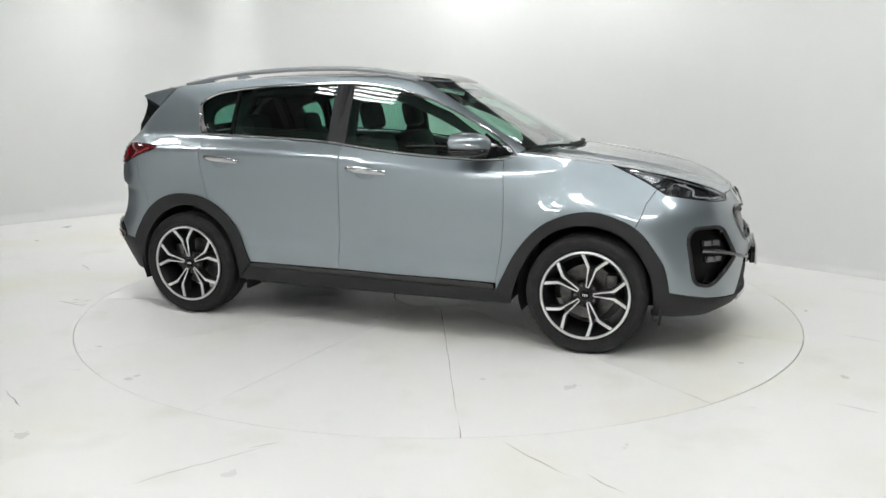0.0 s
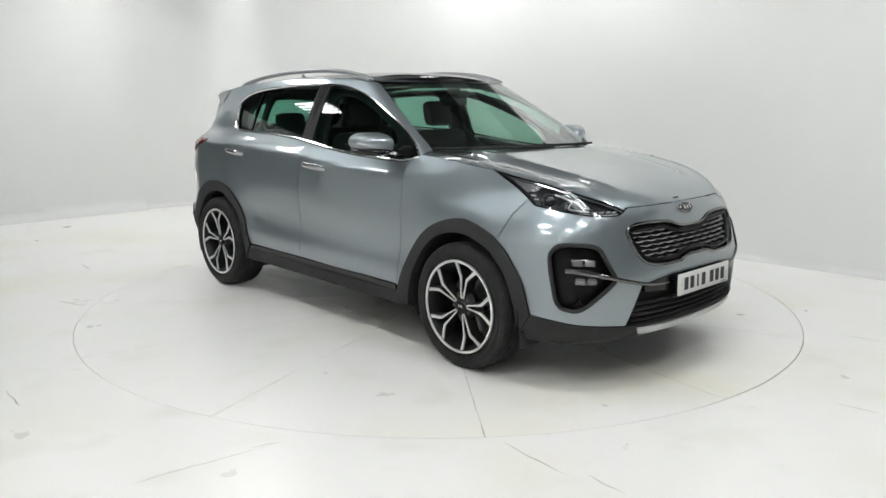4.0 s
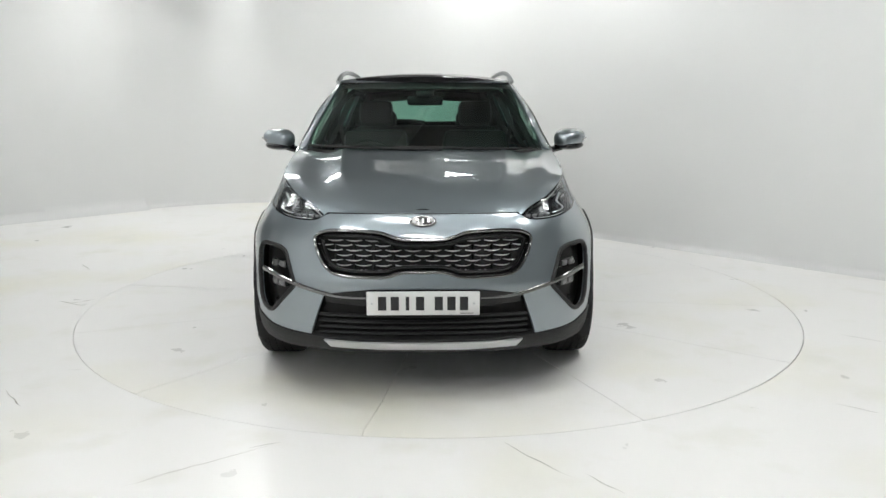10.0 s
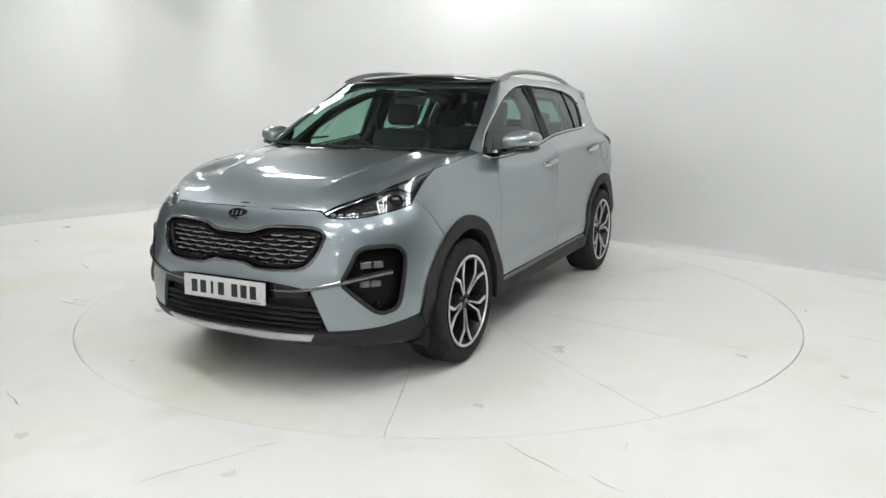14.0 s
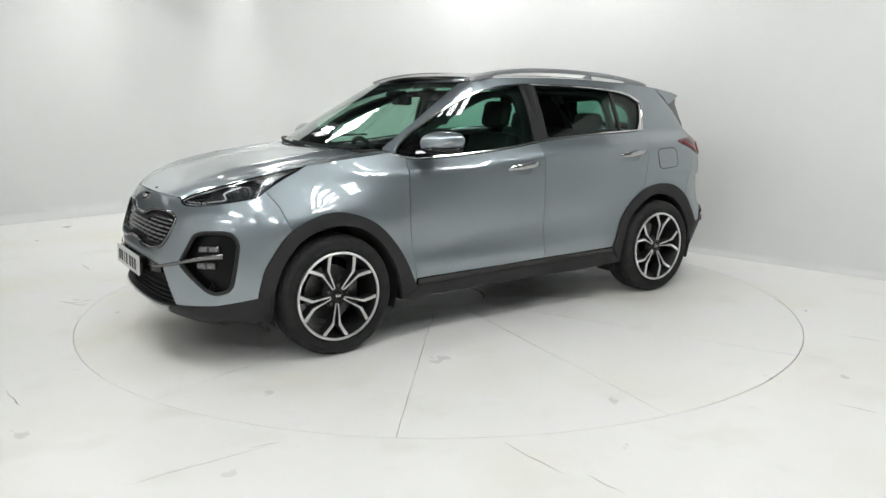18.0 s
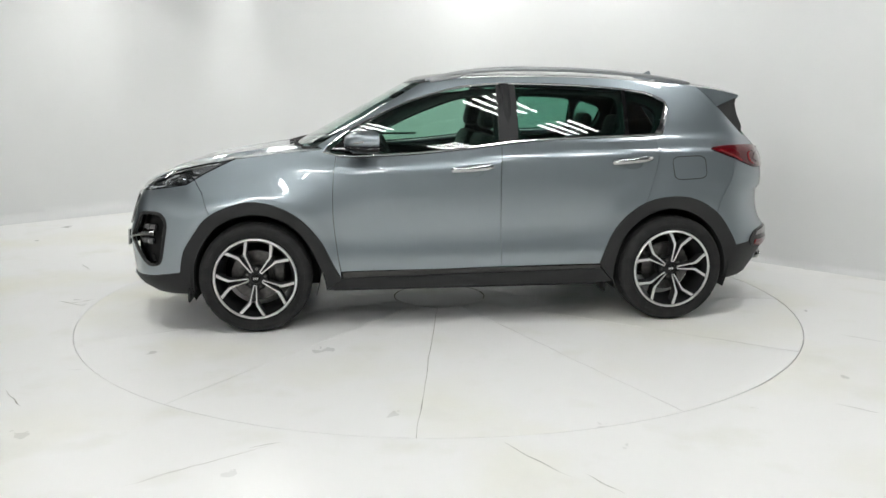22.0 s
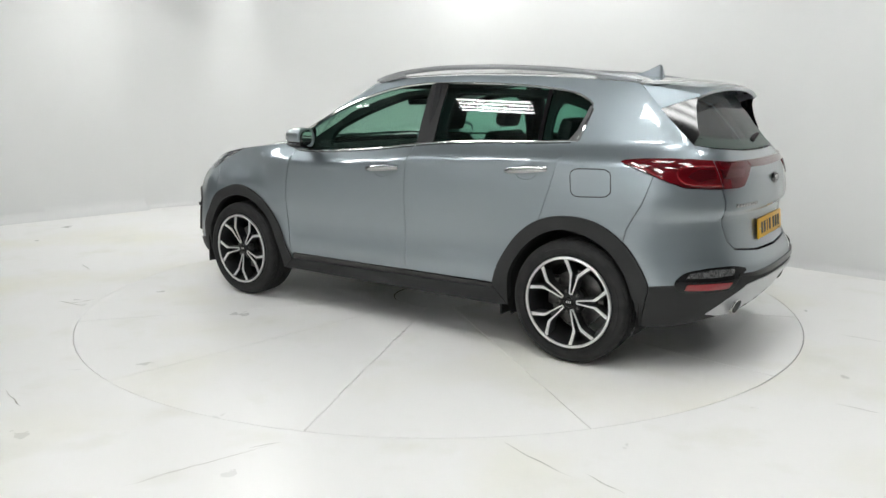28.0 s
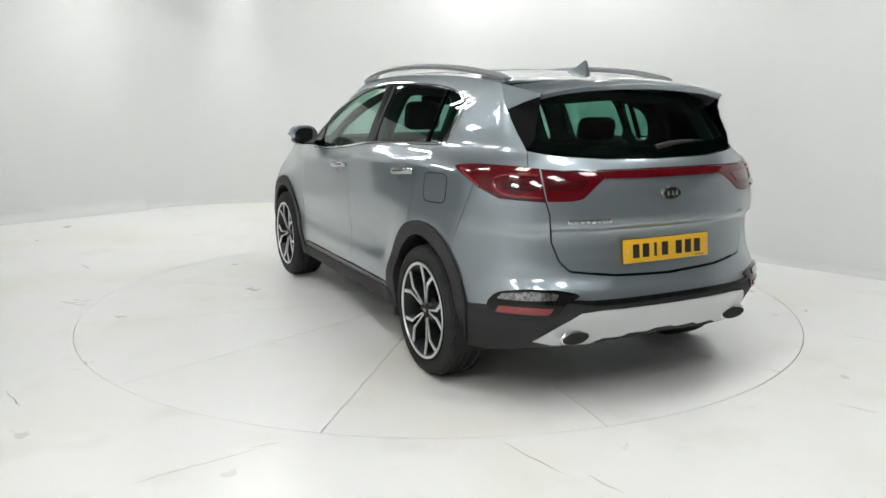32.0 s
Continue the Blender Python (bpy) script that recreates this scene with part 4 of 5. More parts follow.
def head_lamp(flip):
    shape = np.array([*hl_top, *hl_back[::-1], *hl_low[::-1]])
    lamp = panel("head_lamp", shape, LAMP_INNER, car, off=-0.028, flip=flip, gap=-0.006, depth=0.03, label="dark multi-lens head lamp under clear cover")
    panel("lens_cover", shape, CLEAR, lamp, off=0.002, flip=flip, depth=0.004, gap=-0.002, label="clear lamp cover")
    ring = shrink(dense(shape, 0.02), 0.003)
    part("seal", sweep(line(ring, -0.004, flip=flip), 0.004, 6, closed=True), GLOSS_BLACK, lamp)
    # chrome line under the upper edge, white light guides, projectors and square cells
    part("chrome_line", sweep(line([(u, z - 0.008) for u, z in hl_top[1:21]], -0.010, flip=flip), lambda t: 0.006 * (1 - 0.3 * t), 8), CHROME, lamp, "thin chrome line")
    guides = ([side(1.80, 0.978), side(1.88, 0.948), front(0.70, 0.915), front(0.64, 0.902)],
              [front(0.70, 0.893), front(0.62, 0.884), front(0.54, 0.883)])
    for g in guides:
        part("light_guide", sweep(line(spl(g, 5), -0.012, flip=flip), lambda t: 0.005 * (1 - 0.3 * t), 8, flat=1.3), GUIDE_WHITE, lamp, "white light guide")
    for x, z, r in ((1.79, 0.952, 0.036), (1.88, 0.925, 0.026)):
        u, zz = side(x, z)
        m = at_skin(u, zz, -0.026)
        tilt = Matrix.Translation(m.translation) @ Vector((0.75, 0.6, 0.15)).to_track_quat("Z", "Y").to_matrix().to_4x4()
        part("projector", turned(spun([(0.0, r * 0.6), (r * 0.5, r * 0.5), (r * 0.8, r * 0.2), (r * 0.85, 0.0)], 28, "z"), tilt, flip), FOG_LENS, lamp, "dark glass projector")
        part("projector_ring", turned(spun([(r * 0.85, -0.01), (r * 0.95, 0.008), (r * 1.1, 0.008), (r * 1.2, -0.012)], 28, "z"), tilt, flip), LENS_RING, lamp)
    cells = [side(x, z) for x, z in ((1.685, 0.995), (1.70, 0.972), (1.725, 0.955), (1.84, 0.978))] + [front(y, z) for y in (0.51, 0.545, 0.58, 0.615) for z in (0.887, 0.902)]
    for u, zz in cells:
        big = u > 1.0
        part("lamp_cell", turned(boxed(0, 0, 0, 0.034 if big else 0.024, 0.016 if big else 0.009, 0.02, 0.003), at_skin(u, zz, -0.026), flip), SATIN if big else LENS_GREY, lamp)
    bowl = [side(1.73, 1.014), side(1.60, 1.046), side(1.455, 1.077), side(1.587, 1.019), side(1.66, 0.982), side(1.705, 0.99)]
    panel("turn_reflector", bowl, BOWL, lamp, off=-0.018, depth=0.012, gap=0.003, flip=flip)
    return lamp


def tail_lamp(flip):
    low = [back(0.6245, 0.987), side(-1.90, 0.998, True), side(-1.82, 1.028, True), side(-1.75, 1.056, True), side(-1.67, 1.084, True), side(-1.60, 1.108, True)]
    top = [side(-1.578, 1.119, True), side(-1.60, 1.128, True), side(-1.68, 1.136, True), side(-1.8, 1.14, True), side(-1.9, 1.138, True), back(0.66, 1.132), back(0.6245, 1.128)]
    lamp = panel("tail_lamp", [*top, *low], RED_LENS, car, upper=True, off=0.006, flip=flip, label="red wrap-round tail lamp")
    inner = [back(0.6205, 1.127), back(0.5, 1.118), back(0.36, 1.112), back(0.345, 1.085), back(0.40, 1.05), back(0.47, 0.995), back(0.52, 0.985), back(0.6205, 0.985)]
    panel("gate_lamp", inner, RED_LENS, lamp, off=0.006, flip=flip)
    panel("dark_band", [side(-1.93, 1.085, True), back(0.645, 1.085), back(0.645, 1.035), side(-1.95, 1.025, True), side(-1.90, 1.05, True)], RED_DARK, lamp, upper=True, off=0.009, depth=0.004, flip=flip)
    panel("dark_band", [back(0.615, 1.085), back(0.43, 1.08), back(0.47, 1.035), back(0.615, 1.035)], RED_DARK, lamp, off=0.009, depth=0.004, flip=flip)
    part("light_guide", sweep(line(spl([side(-1.64, 1.112, True), side(-1.74, 1.075, True), side(-1.8, 1.04, True)], 4), 0.007, True, flip), 0.008, 6), AMBER_RED, lamp)
    part("light_guide", sweep(line(spl([back(0.635, 1.10), side(-1.9, 1.10, True), side(-1.86, 1.075, True), side(-1.9, 1.02, True), back(0.64, 1.005)], 4), 0.008, True, flip), 0.006, 6), AMBER_RED, lamp)


AMBER_RED = mat("bright_red_lens", (0.2, 0.008, 0.012), 0.12, coat=1.0)
for flip in (False, True):
    head_lamp(flip)
    tail_lamp(flip)
strip = [back(0, 1.076), back(0.2, 1.078), back(0.345, 1.082), back(0.36, 1.112), back(0.2, 1.113), back(0, 1.113)]
strip_lamp = panel("lamp_strip", sym_back(strip), RED_LENS, car, off=0.008, depth=0.02, label="thin dark red strip between the tail lamps")
part("strip_edge", sweep(line([back(y, 1.115) for y in np.linspace(0.61, 0.01, 12)] + [back(-y, 1.115) for y in np.linspace(0.01, 0.61, 12)], 0.008), 0.004, 6), RED_DARK, strip_lamp)

# grille: dark frame and rows of small bright blades
grille_part = panel("grille", grille, MATT_BLACK, car, off=-0.05, gap=-0.012, label="black grille with rows of bright blades")
part("grille_frame", sweep(line(shrink(dense(grille, 0.03), 0.007), 0.002), 0.0075, 8, closed=True), DARK_CHROME, grille_part, "dark chrome surround")
part("grille_lip", sweep(line(shrink(dense(grille, 0.03), 0.03), -0.018), 0.012, 6, closed=True), FIN_BLACK, grille_part)
blade = bmesh.new()
bx = np.linspace(-0.037, 0.037, 9)
ring = []
for x in bx:
    t = abs(x) / 0.037
    zc, h, d = 0.006 * max(0.0, (t - 0.35) / 0.65) ** 1.3, 0.0025 * (1 - 0.7 * t ** 2), 0.009 * (1 - t ** 2) + 0.003
    ring.append([blade.verts.new((x, zc - h, 0)), blade.verts.new((x, zc - h * 0.3, d)), blade.verts.new((x, zc + h, d * 0.7)), blade.verts.new((x, zc + h, -0.02))])
for i in range(8):
    for k in range(4):
        blade.faces.new((ring[i][k], ring[i][(k + 1) % 4], ring[i + 1][(k + 1) % 4], ring[i + 1][k]))
blade.faces.new(ring[0])
blade.faces.new(ring[-1][::-1])
bmesh.ops.recalc_face_normals(blade, faces=blade.faces)
blade_mesh = bpy.data.meshes.new("blade")
blade.to_mesh(blade_mesh)
blade_mesh.materials.append(BLADE)
blade_mesh.polygons.foreach_set("use_smooth", [True] * len(blade_mesh.polygons))
for row in range(9):
    z = 0.634 + row * 0.0225
    for k in range(-7, 8):
        y = (k + 0.5 * (row % 2)) * 0.094
        u, zz = front(y, z) if abs(y) > 1e-6 else (0.0, z)
        if inside(shrink(grille, 0.024), np.array([[u, z]]))[0]:
            b = new("grille_blade", blade_mesh)
            b.parent = grille_part
            b.matrix_basis = at_skin(u, z, -0.028)
            if row % 2:
                part("grille_web", turned(boxed(0, 0.016, -0.016, 0.008, 0.03, 0.010), at_skin(u, z, -0.028)), GLOSS_BLACK, grille_part)


# fog lamp pockets and the bright spear across the bumper
def fog_pocket(flip):
    p = panel("fog_pocket", fog, FIN_BLACK, car, off=-0.045, flip=flip, gap=-0.006, label="gloss black fog lamp pocket")
    part("pocket_rim", sweep(line(shrink(dense(fog, 0.02), 0.008), 0.0, flip=flip), 0.011, 8, closed=True), CLADDING, p)
    for z, wide in ((0.658, 0.125), (0.566, 0.115)):
        u, zz = front(0.725, z)
        lens = part("fog_lens", turned(boxed(0, 0, 0, wide, 0.044, 0.04, 0.012), at_skin(u, zz, -0.046), flip), FOG_LENS, p, "smoked fog lamp cover")
        for k in (-1, 1):
            part("fog_cell", turned(boxed(k * wide * 0.24, 0, 0.006, wide * 0.4, 0.032, 0.034, 0.008), at_skin(u, zz, -0.044), flip), FOG_CELL, lens, "grey glass fog lamp cell")
    u, zz = front(0.745, 0.455)
    part("pocket_fin", turned(prism([(-0.03, -0.03), (0.03, -0.02), (0.0, 0.03)], 0, 0.015, 0.7), at_skin(u, zz, -0.04), flip), FIN_BLACK, p)
    pts = spl([front(0.785, 0.622), front(0.74, 0.615), front(0.66, 0.595), front(0.56, 0.568), front(0.45, 0.543), front(0.36, 0.532), front(0.24, 0.530)], 4)
    part("bumper_spear", sweep(line(pts, 0.004, flip=flip), lambda t: 0.0145 * (1 - 0.6 * t), 8, flat=0.6), DARK_CHROME, p, "polished dark chrome spear")


for flip in (False, True):
    fog_pocket(flip)

band = [front(0, 0.575), front(0.25, 0.572), front(0.36, 0.56), front(0.46, 0.545), front(0.455, 0.505), front(0.2, 0.485), front(0, 0.485)]
panel("plate_band", sym_front(band), GLOSS_BLACK, car, off=0.006, depth=0.04)
intake = panel("intake", sym_front([front(0, 0.51), front(0.44, 0.53), front(0.535, 0.335), front(0.46, 0.31), front(0, 0.30)]), MATT_BLACK, car, off=-0.05, gap=-0.01)
for z in (0.345, 0.375, 0.405, 0.435):
    part("intake_slat", sweep(line([front(y, z) for y in np.linspace(-0.5, 0.5, 21)], -0.025), 0.008, 6, flat=1.8), CLADDING, intake)
panel("skid_plate", sym_front([front(0, 0.312), front(0.3, 0.315), front(0.47, 0.322), front(0.44, 0.285), front(0.2, 0.275), front(0, 0.275)]), GUARD, car, off=0.016, depth=0.03, label="satin silver front skid strip")

# badges as plain shapes
for u, z in ((0.0, 0.873), (U3, 1.005)):
    m = at_skin(u, z, 0.004)
    b = part("badge", turned(prism(ellipse(0.064, 0.030), 0, 0.009, 0.86), m), DARK_CHROME, car, "oval chrome badge")
    part("badge_field", turned(prism(ellipse(0.055, 0.023), 0.0085, 0.011, 0.95), m), GLOSS_BLACK, b)
    for k in (-1, 0, 1):
        part("badge_mark", turned(boxed(k * 0.026, 0, 0.011, 0.012, 0.024, 0.004, 0.001), m), CHROME, b)
name_row = new("name_row")
name_row.parent = car
for k in range(8):
    u, z = back(0.53 - k * 0.0265, 0.896)
    part("name_bar", turned(boxed(0, 0, 0.002, 0.020, 0.018, 0.004, 0.001), at_skin(u, z, 0.0)), NAME_GREY, name_row)
u, z = back(-0.50, 0.885)
part("name_bar", turned(boxed(0, 0, 0.002, 0.05, 0.014, 0.004, 0.001), at_skin(u, z, 0.0)), NAME_GREY, name_row)


# number plates with plain bars for characters
def plate(name, m, material, label):
    p = part(name, turned(boxed(0, 0, 0, 0.52, 0.111, 0.01, 0.004), m), material, car, label)
    for k in range(7):
        x = -0.188 + k * 0.058 + (0.028 if k > 3 else 0.0)
        part("plate_bar", turned(boxed(x, 0.0, 0.0052, 0.038 if k != 2 else 0.016, 0.064, 0.002), m), INK, p)
    for k in (-1, 1):
        part("plate_screw", turned(spun([(0, 0.003), (0.005, 0.002), (0.006, 0)], 10, "z"), m @ pose(k * 0.235, 0, 0.005)), SATIN, p)
    part("plate_note", turned(boxed(0.2, -0.046, 0.0052, 0.06, 0.003, 0.001), m), INK, p)


plate("front_number_plate", Matrix.Translation((2.252, 0, 0.515)) @ pose(0, 0, 0, 88, 0, 90), PLATE_WHITE, "white plate with dark bars")
plate("rear_number_plate", Matrix.Translation((-2.143, 0, 0.742)) @ pose(0, 0, 0, 84, 0, -90), PLATE_YELLOW, "yellow plate with dark bars")
part("plate_holder", boxed(2.232, 0, 0.515, 0.03, 0.5, 0.1, 0.006), GLOSS_BLACK, car)

# tail: lower insert, lamps, silver guard, exhausts
gap_strip = [back(0, 0.545), back(0.45, 0.545), back(0.56, 0.552), back(0.57, 0.535), back(0.4, 0.515), back(0, 0.515)]
panel("gloss_insert", sym_back(gap_strip), GLOSS_BLACK, car, off=0.012, depth=0.03)
guard = [back(0, 0.495), back(0.40, 0.497), back(0.50, 0.487), back(0.555, 0.44), back(0.655, 0.335), back(0.57, 0.312), back(0.40, 0.312), back(0.34, 0.338), back(0.24, 0.334), back(0.20, 0.350), back(0.09, 0.345), back(0.05, 0.357), back(0, 0.357)]
panel("rear_guard", sym_back(guard), GUARD, car, off=0.009, depth=0.05, label="satin silver rear guard")
for flip in (False, True):
    m = Matrix.Translation((-2.112, 0.495, 0.358)) @ pose(0, 0, 0, 0, 76, 0)
    ring = [(0.032 * math.cos(a), 0.073 * math.sin(a), 0.0) for a in np.linspace(0, 2 * math.pi, 33)[:-1]]
    ex = part("exhaust_tip", turned(sweep(ring, 0.010, 8, closed=True), m, flip), CHROME, car, "oval bright exhaust trim")
    part("exhaust_hole", turned(prism(ellipse(0.032, 0.073), -0.012, 0.002), m, flip), MATT_BLACK, ex)
    cl = rounded([side(-1.93, 0.575, True), back(0.72, 0.592), back(0.60, 0.592), back(0.52, 0.578), back(0.50, 0.562), back(0.56, 0.535), back(0.60, 0.475), back(0.70, 0.462), side(-1.90, 0.47, True), side(-1.885, 0.52, True)], 0.2, 2)
    cluster = panel("rear_fog_pod", cl, GLOSS_BLACK, car, off=0.010, flip=flip, label="gloss black rear fog and reflector pod")
    panel("reversing_lamp", rounded([side(-1.95, 0.568, True), back(0.70, 0.582), back(0.59, 0.577), back(0.605, 0.545), back(0.70, 0.54), side(-1.935, 0.54, True)], 0.1, 1), REVERSING, cluster, off=0.016, depth=0.01, flip=flip)
    panel("reflector", rounded([side(-1.945, 0.513, True), back(0.71, 0.515), back(0.61, 0.513), back(0.635, 0.482), side(-1.93, 0.48, True)], 0.1, 1), AMBER_RED, cluster, off=0.016, depth=0.01, flip=flip)

# spoiler over the rear window
sp_n = 25
vs = np.linspace(-1, 1, sp_n)
SP = [(-1.555, 0.575, 1.521, 0.035), (-1.68, 0.588, 1.509, 0.04), (-1.78, 0.582, 1.493, 0.043), (-1.875, 0.56, 1.474, 0.042), (-1.888, 0.553, 1.466, 0.04), (-1.875, 0.55, 1.448, 0.036), (-1.80, 0.545, 1.445, 0.03), (-1.70, 0.54, 1.45, 0.03)]
P = np.array([[(x - 0.03 * (1 - v * v), w * v, z + c * (1 - v * v) - 0.012 * abs(v) ** 6) for v in vs] for x, w, z, c in SP])
k = len(SP)
faces = [(i * sp_n + j, (i + 1) * sp_n + j, (i + 1) * sp_n + j + 1, i * sp_n + j + 1) for i in range(k - 1) for j in range(sp_n - 1)]
faces += [tuple(i * sp_n for i in range(k)), tuple(i * sp_n + sp_n - 1 for i in range(k))[::-1]]
bm = bmesh.new()
bv = [bm.verts.new(p) for p in P.reshape(-1, 3)]
for f in faces:
    bm.faces.new([bv[q] for q in f])
spoiler = part("spoiler", bm, PAINT, car, "body-coloured roof spoiler")
part("high_brake_lamp", boxed(-1.885, 0, 1.487, 0.02, 0.24, 0.012, 0.003), RED_DARK, spoiler)


def side_plate(name, corners, thick, material, parent, flip):
    """A flat side piece from corners (x, y, z), thick inwards."""
    bm = bmesh.new()
    a = [bm.verts.new(c) for c in corners]
    b = [bm.verts.new((x, y - thick, z)) for x, y, z in corners]
    n = len(corners)
    bm.faces.new(a)
    bm.faces.new(b[::-1])
    for i in range(n):
        bm.faces.new((a[i], a[(i + 1) % n], b[(i + 1) % n], b[i]))
    return part(name, turned(bm, Matrix.Identity(4), flip), material, parent)


for flip in (False, True):
    side_plate("spoiler_side", [(-1.58, 0.588, 1.512), (-1.66, 0.598, 1.502), (-1.78, 0.588, 1.484), (-1.885, 0.560, 1.462), (-1.875, 0.562, 1.448), (-1.80, 0.595, 1.425), (-1.70, 0.630, 1.388), (-1.65, 0.620, 1.445)], 0.06, PAINT, spoiler, flip)

for flip in (False, True):
    side_plate("spoiler_fin", [(-1.70, 0.628, 1.386), (-1.80, 0.592, 1.424), (-1.868, 0.560, 1.447), (-1.862, 0.558, 1.40), (-1.875, 0.575, 1.33), (-1.90, 0.598, 1.26), (-1.885, 0.628, 1.212), (-1.83, 0.634, 1.262), (-1.76, 0.634, 1.33)], 0.006, GLOSS_BLACK, spoiler, flip)

# roof rails, aerial fin, wipers
for flip in (False, True):
    s = -1 if flip else 1
    pts = spl([(0.25, 0.600 * s, 1.555), (0.16, 0.598 * s, 1.575), (0.04, 0.594 * s, 1.598), (-0.10, 0.589 * s, 1.615), (-0.33, 0.583 * s, 1.627), (-0.70, 0.572 * s, 1.624),
               (-1.07, 0.556 * s, 1.602), (-1.30, 0.541 * s, 1.576), (-1.46, 0.528 * s, 1.552), (-1.55, 0.52 * s, 1.538)], 6)
    rail = part("roof_rail", sweep(pts, lambda t: 0.0155 * min(1, 0.45 + 5 * t, 0.45 + 5 * (1 - t)), 10, flat=0.9), RAIL, car, "satin silver roof rail")
    for foot in ([(0.22, 0.600, 1.553), (0.12, 0.597, 1.570), (0.02, 0.594, 1.582)], [(-1.52, 0.522, 1.535), (-1.42, 0.531, 1.548), (-1.30, 0.540, 1.560)]):
        part("rail_foot", sweep([(x, y * s, z) for x, y, z in foot], lambda t: 0.017 * (1 - 0.35 * t), 10, flat=0.9), RAIL, rail)
fin = bmesh.new()
outl = [(-1.27, 1.572), (-1.33, 1.587), (-1.39, 1.608), (-1.44, 1.632), (-1.456, 1.640), (-1.468, 1.632), (-1.476, 1.60), (-1.485, 1.55)]
rows = []
for x, z in outl:
    w = 0.03 * (1 - (z - 1.565) / 0.075)
    rows.append([fin.verts.new((x, -w - 0.003, 1.545)), fin.verts.new((x, -w * 0.4 - 0.002, z)), fin.verts.new((x, w * 0.4 + 0.002, z)), fin.verts.new((x, w + 0.003, 1.545))])
for i in range(len(rows) - 1):
    for q in range(3):
        fin.faces.new((rows[i][q], rows[i][q + 1], rows[i + 1][q + 1], rows[i + 1][q]))
fin.faces.new(rows[0])
fin.faces.new(rows[-1][::-1])
part("aerial_fin", fin, PAINT, car)


def on_screen(y, z, off):
    u, zz = front(y, z, True)
    return Vector(skin(u, zz, True)) + Vector(skin_normal(u, zz, True)) * off


for y0, y1, z1 in ((0.10, -0.58, 1.150), (0.64, 0.02, 1.145)):
    w = part("wiper", sweep([on_screen(y0 + (y1 - y0) * t, 1.125 + (z1 - 1.125) * t, 0.024 - 0.010 * t) for t in np.linspace(0, 1, 10)], 0.007, 6), MATT_BLACK, car, "black wiper arm")
    part("wiper_blade", sweep([on_screen(y0 - 0.05 + (y1 - y0 - 0.08) * t, 1.13 + (z1 - 1.125) * (t * 0.7 + 0.1), 0.012) for t in np.linspace(0.05, 1.1, 10)], 0.008, 6), MATT_BLACK, w)
cowl = [(0.93, 0.70, 1.122), (1.04, 0.5, 1.116), (1.10, 0.25, 1.112), (1.12, 0.0, 1.11), (1.10, -0.25, 1.112), (1.04, -0.5, 1.116), (0.93, -0.70, 1.122)]
part("cowl", sweep(spl(cowl, 5), 0.02, 8, flat=1.8), MATT_BLACK, car, "black plastic cowl under the windscreen")
rear_w = [(-1.985 - 0.02, -0.02, 1.205), (-1.99, -0.15, 1.225), (-1.965, -0.32, 1.23), (-1.93, -0.44, 1.22)]
part("rear_wiper", sweep(spl(rear_w, 5), lambda t: 0.018 * (1 - 0.7 * t), 8), MATT_BLACK, car, "black rear wiper")


# mirrors, handles, filler flap
def mirror(flip):
    bm = bmesh.new()
    bmesh.ops.create_uvsphere(bm, u_segments=36, v_segments=20, radius=1.0)
    for v in bm.verts:
        x, y, z = v.co
        f = lambda q, p: math.copysign(abs(q) ** p, q)
        x, y, z = f(x, 0.85), f(y, 0.8), f(z, 0.85)
        back_flat = max(x, -0.42)
        v.co = (0.635 + back_flat * 0.125 * (1 - 0.12 * y) - 0.03 * y, 0.940 + y * 0.104, 1.187 + z * 0.063 * (1 - 0.16 * y) + 0.010 * y)
    shell = part("door_mirror", turned(bm, Matrix.Identity(4), flip), PAINT, car, "body-coloured door mirror with black foot", 50)
    lower = bmesh.new()
    bmesh.ops.create_uvsphere(lower, u_segments=32, v_segments=12, radius=1.0)
    for v in lower.verts:
        x, y, z = v.co
        v.co = (0.637 + max(x, -0.42) * 0.126 - 0.03 * y, 0.936 + y * 0.100, 1.144 + z * 0.033)
    part("mirror_base", turned(lower, Matrix.Identity(4), flip), GLOSS_BLACK, shell)
    foot = sweep([(0.72, 0.775, 1.115), (0.69, 0.82, 1.118), (0.66, 0.88, 1.13)], 0.022, 8, flat=1.6)
    part("mirror_foot", turned(foot, Matrix.Identity(4), flip), GLOSS_BLACK, shell)
    strip = sweep(spl([(0.715, 0.90, 1.176), (0.735, 0.95, 1.175), (0.70, 1.01, 1.18), (0.655, 1.042, 1.188)], 5), 0.007, 8, flat=1.0)
    part("indicator", turned(strip, Matrix.Identity(4), flip), LENS_GREY, shell)
    outline = rounded([(-0.086, -0.052), (0.08, -0.047), (0.088, 0.052), (-0.076, 0.047)], 0.25, 2)
    at = Matrix.Translation((0.5815, 0.942, 1.183)) @ pose(0, 0, 0, 90, 0, -72.2)
    part("mirror_bezel", turned(prism(outline, -0.02, 0.003), at, flip), GLOSS_BLACK, shell)
    part("mirror_glass", turned(prism(outline * 0.9, 0.0, 0.005), at, flip), MIRROR_GLASS, shell)
    tri = [side(x, z, True) for x, z in ((0.865, 1.125), (0.70, 1.105), (0.68, 1.20), (0.70, 1.245), (0.78, 1.195))]
    panel("mirror_sail", tri, GLOSS_BLACK, shell, upper=True, off=-0.004, depth=0.01, flip=flip)


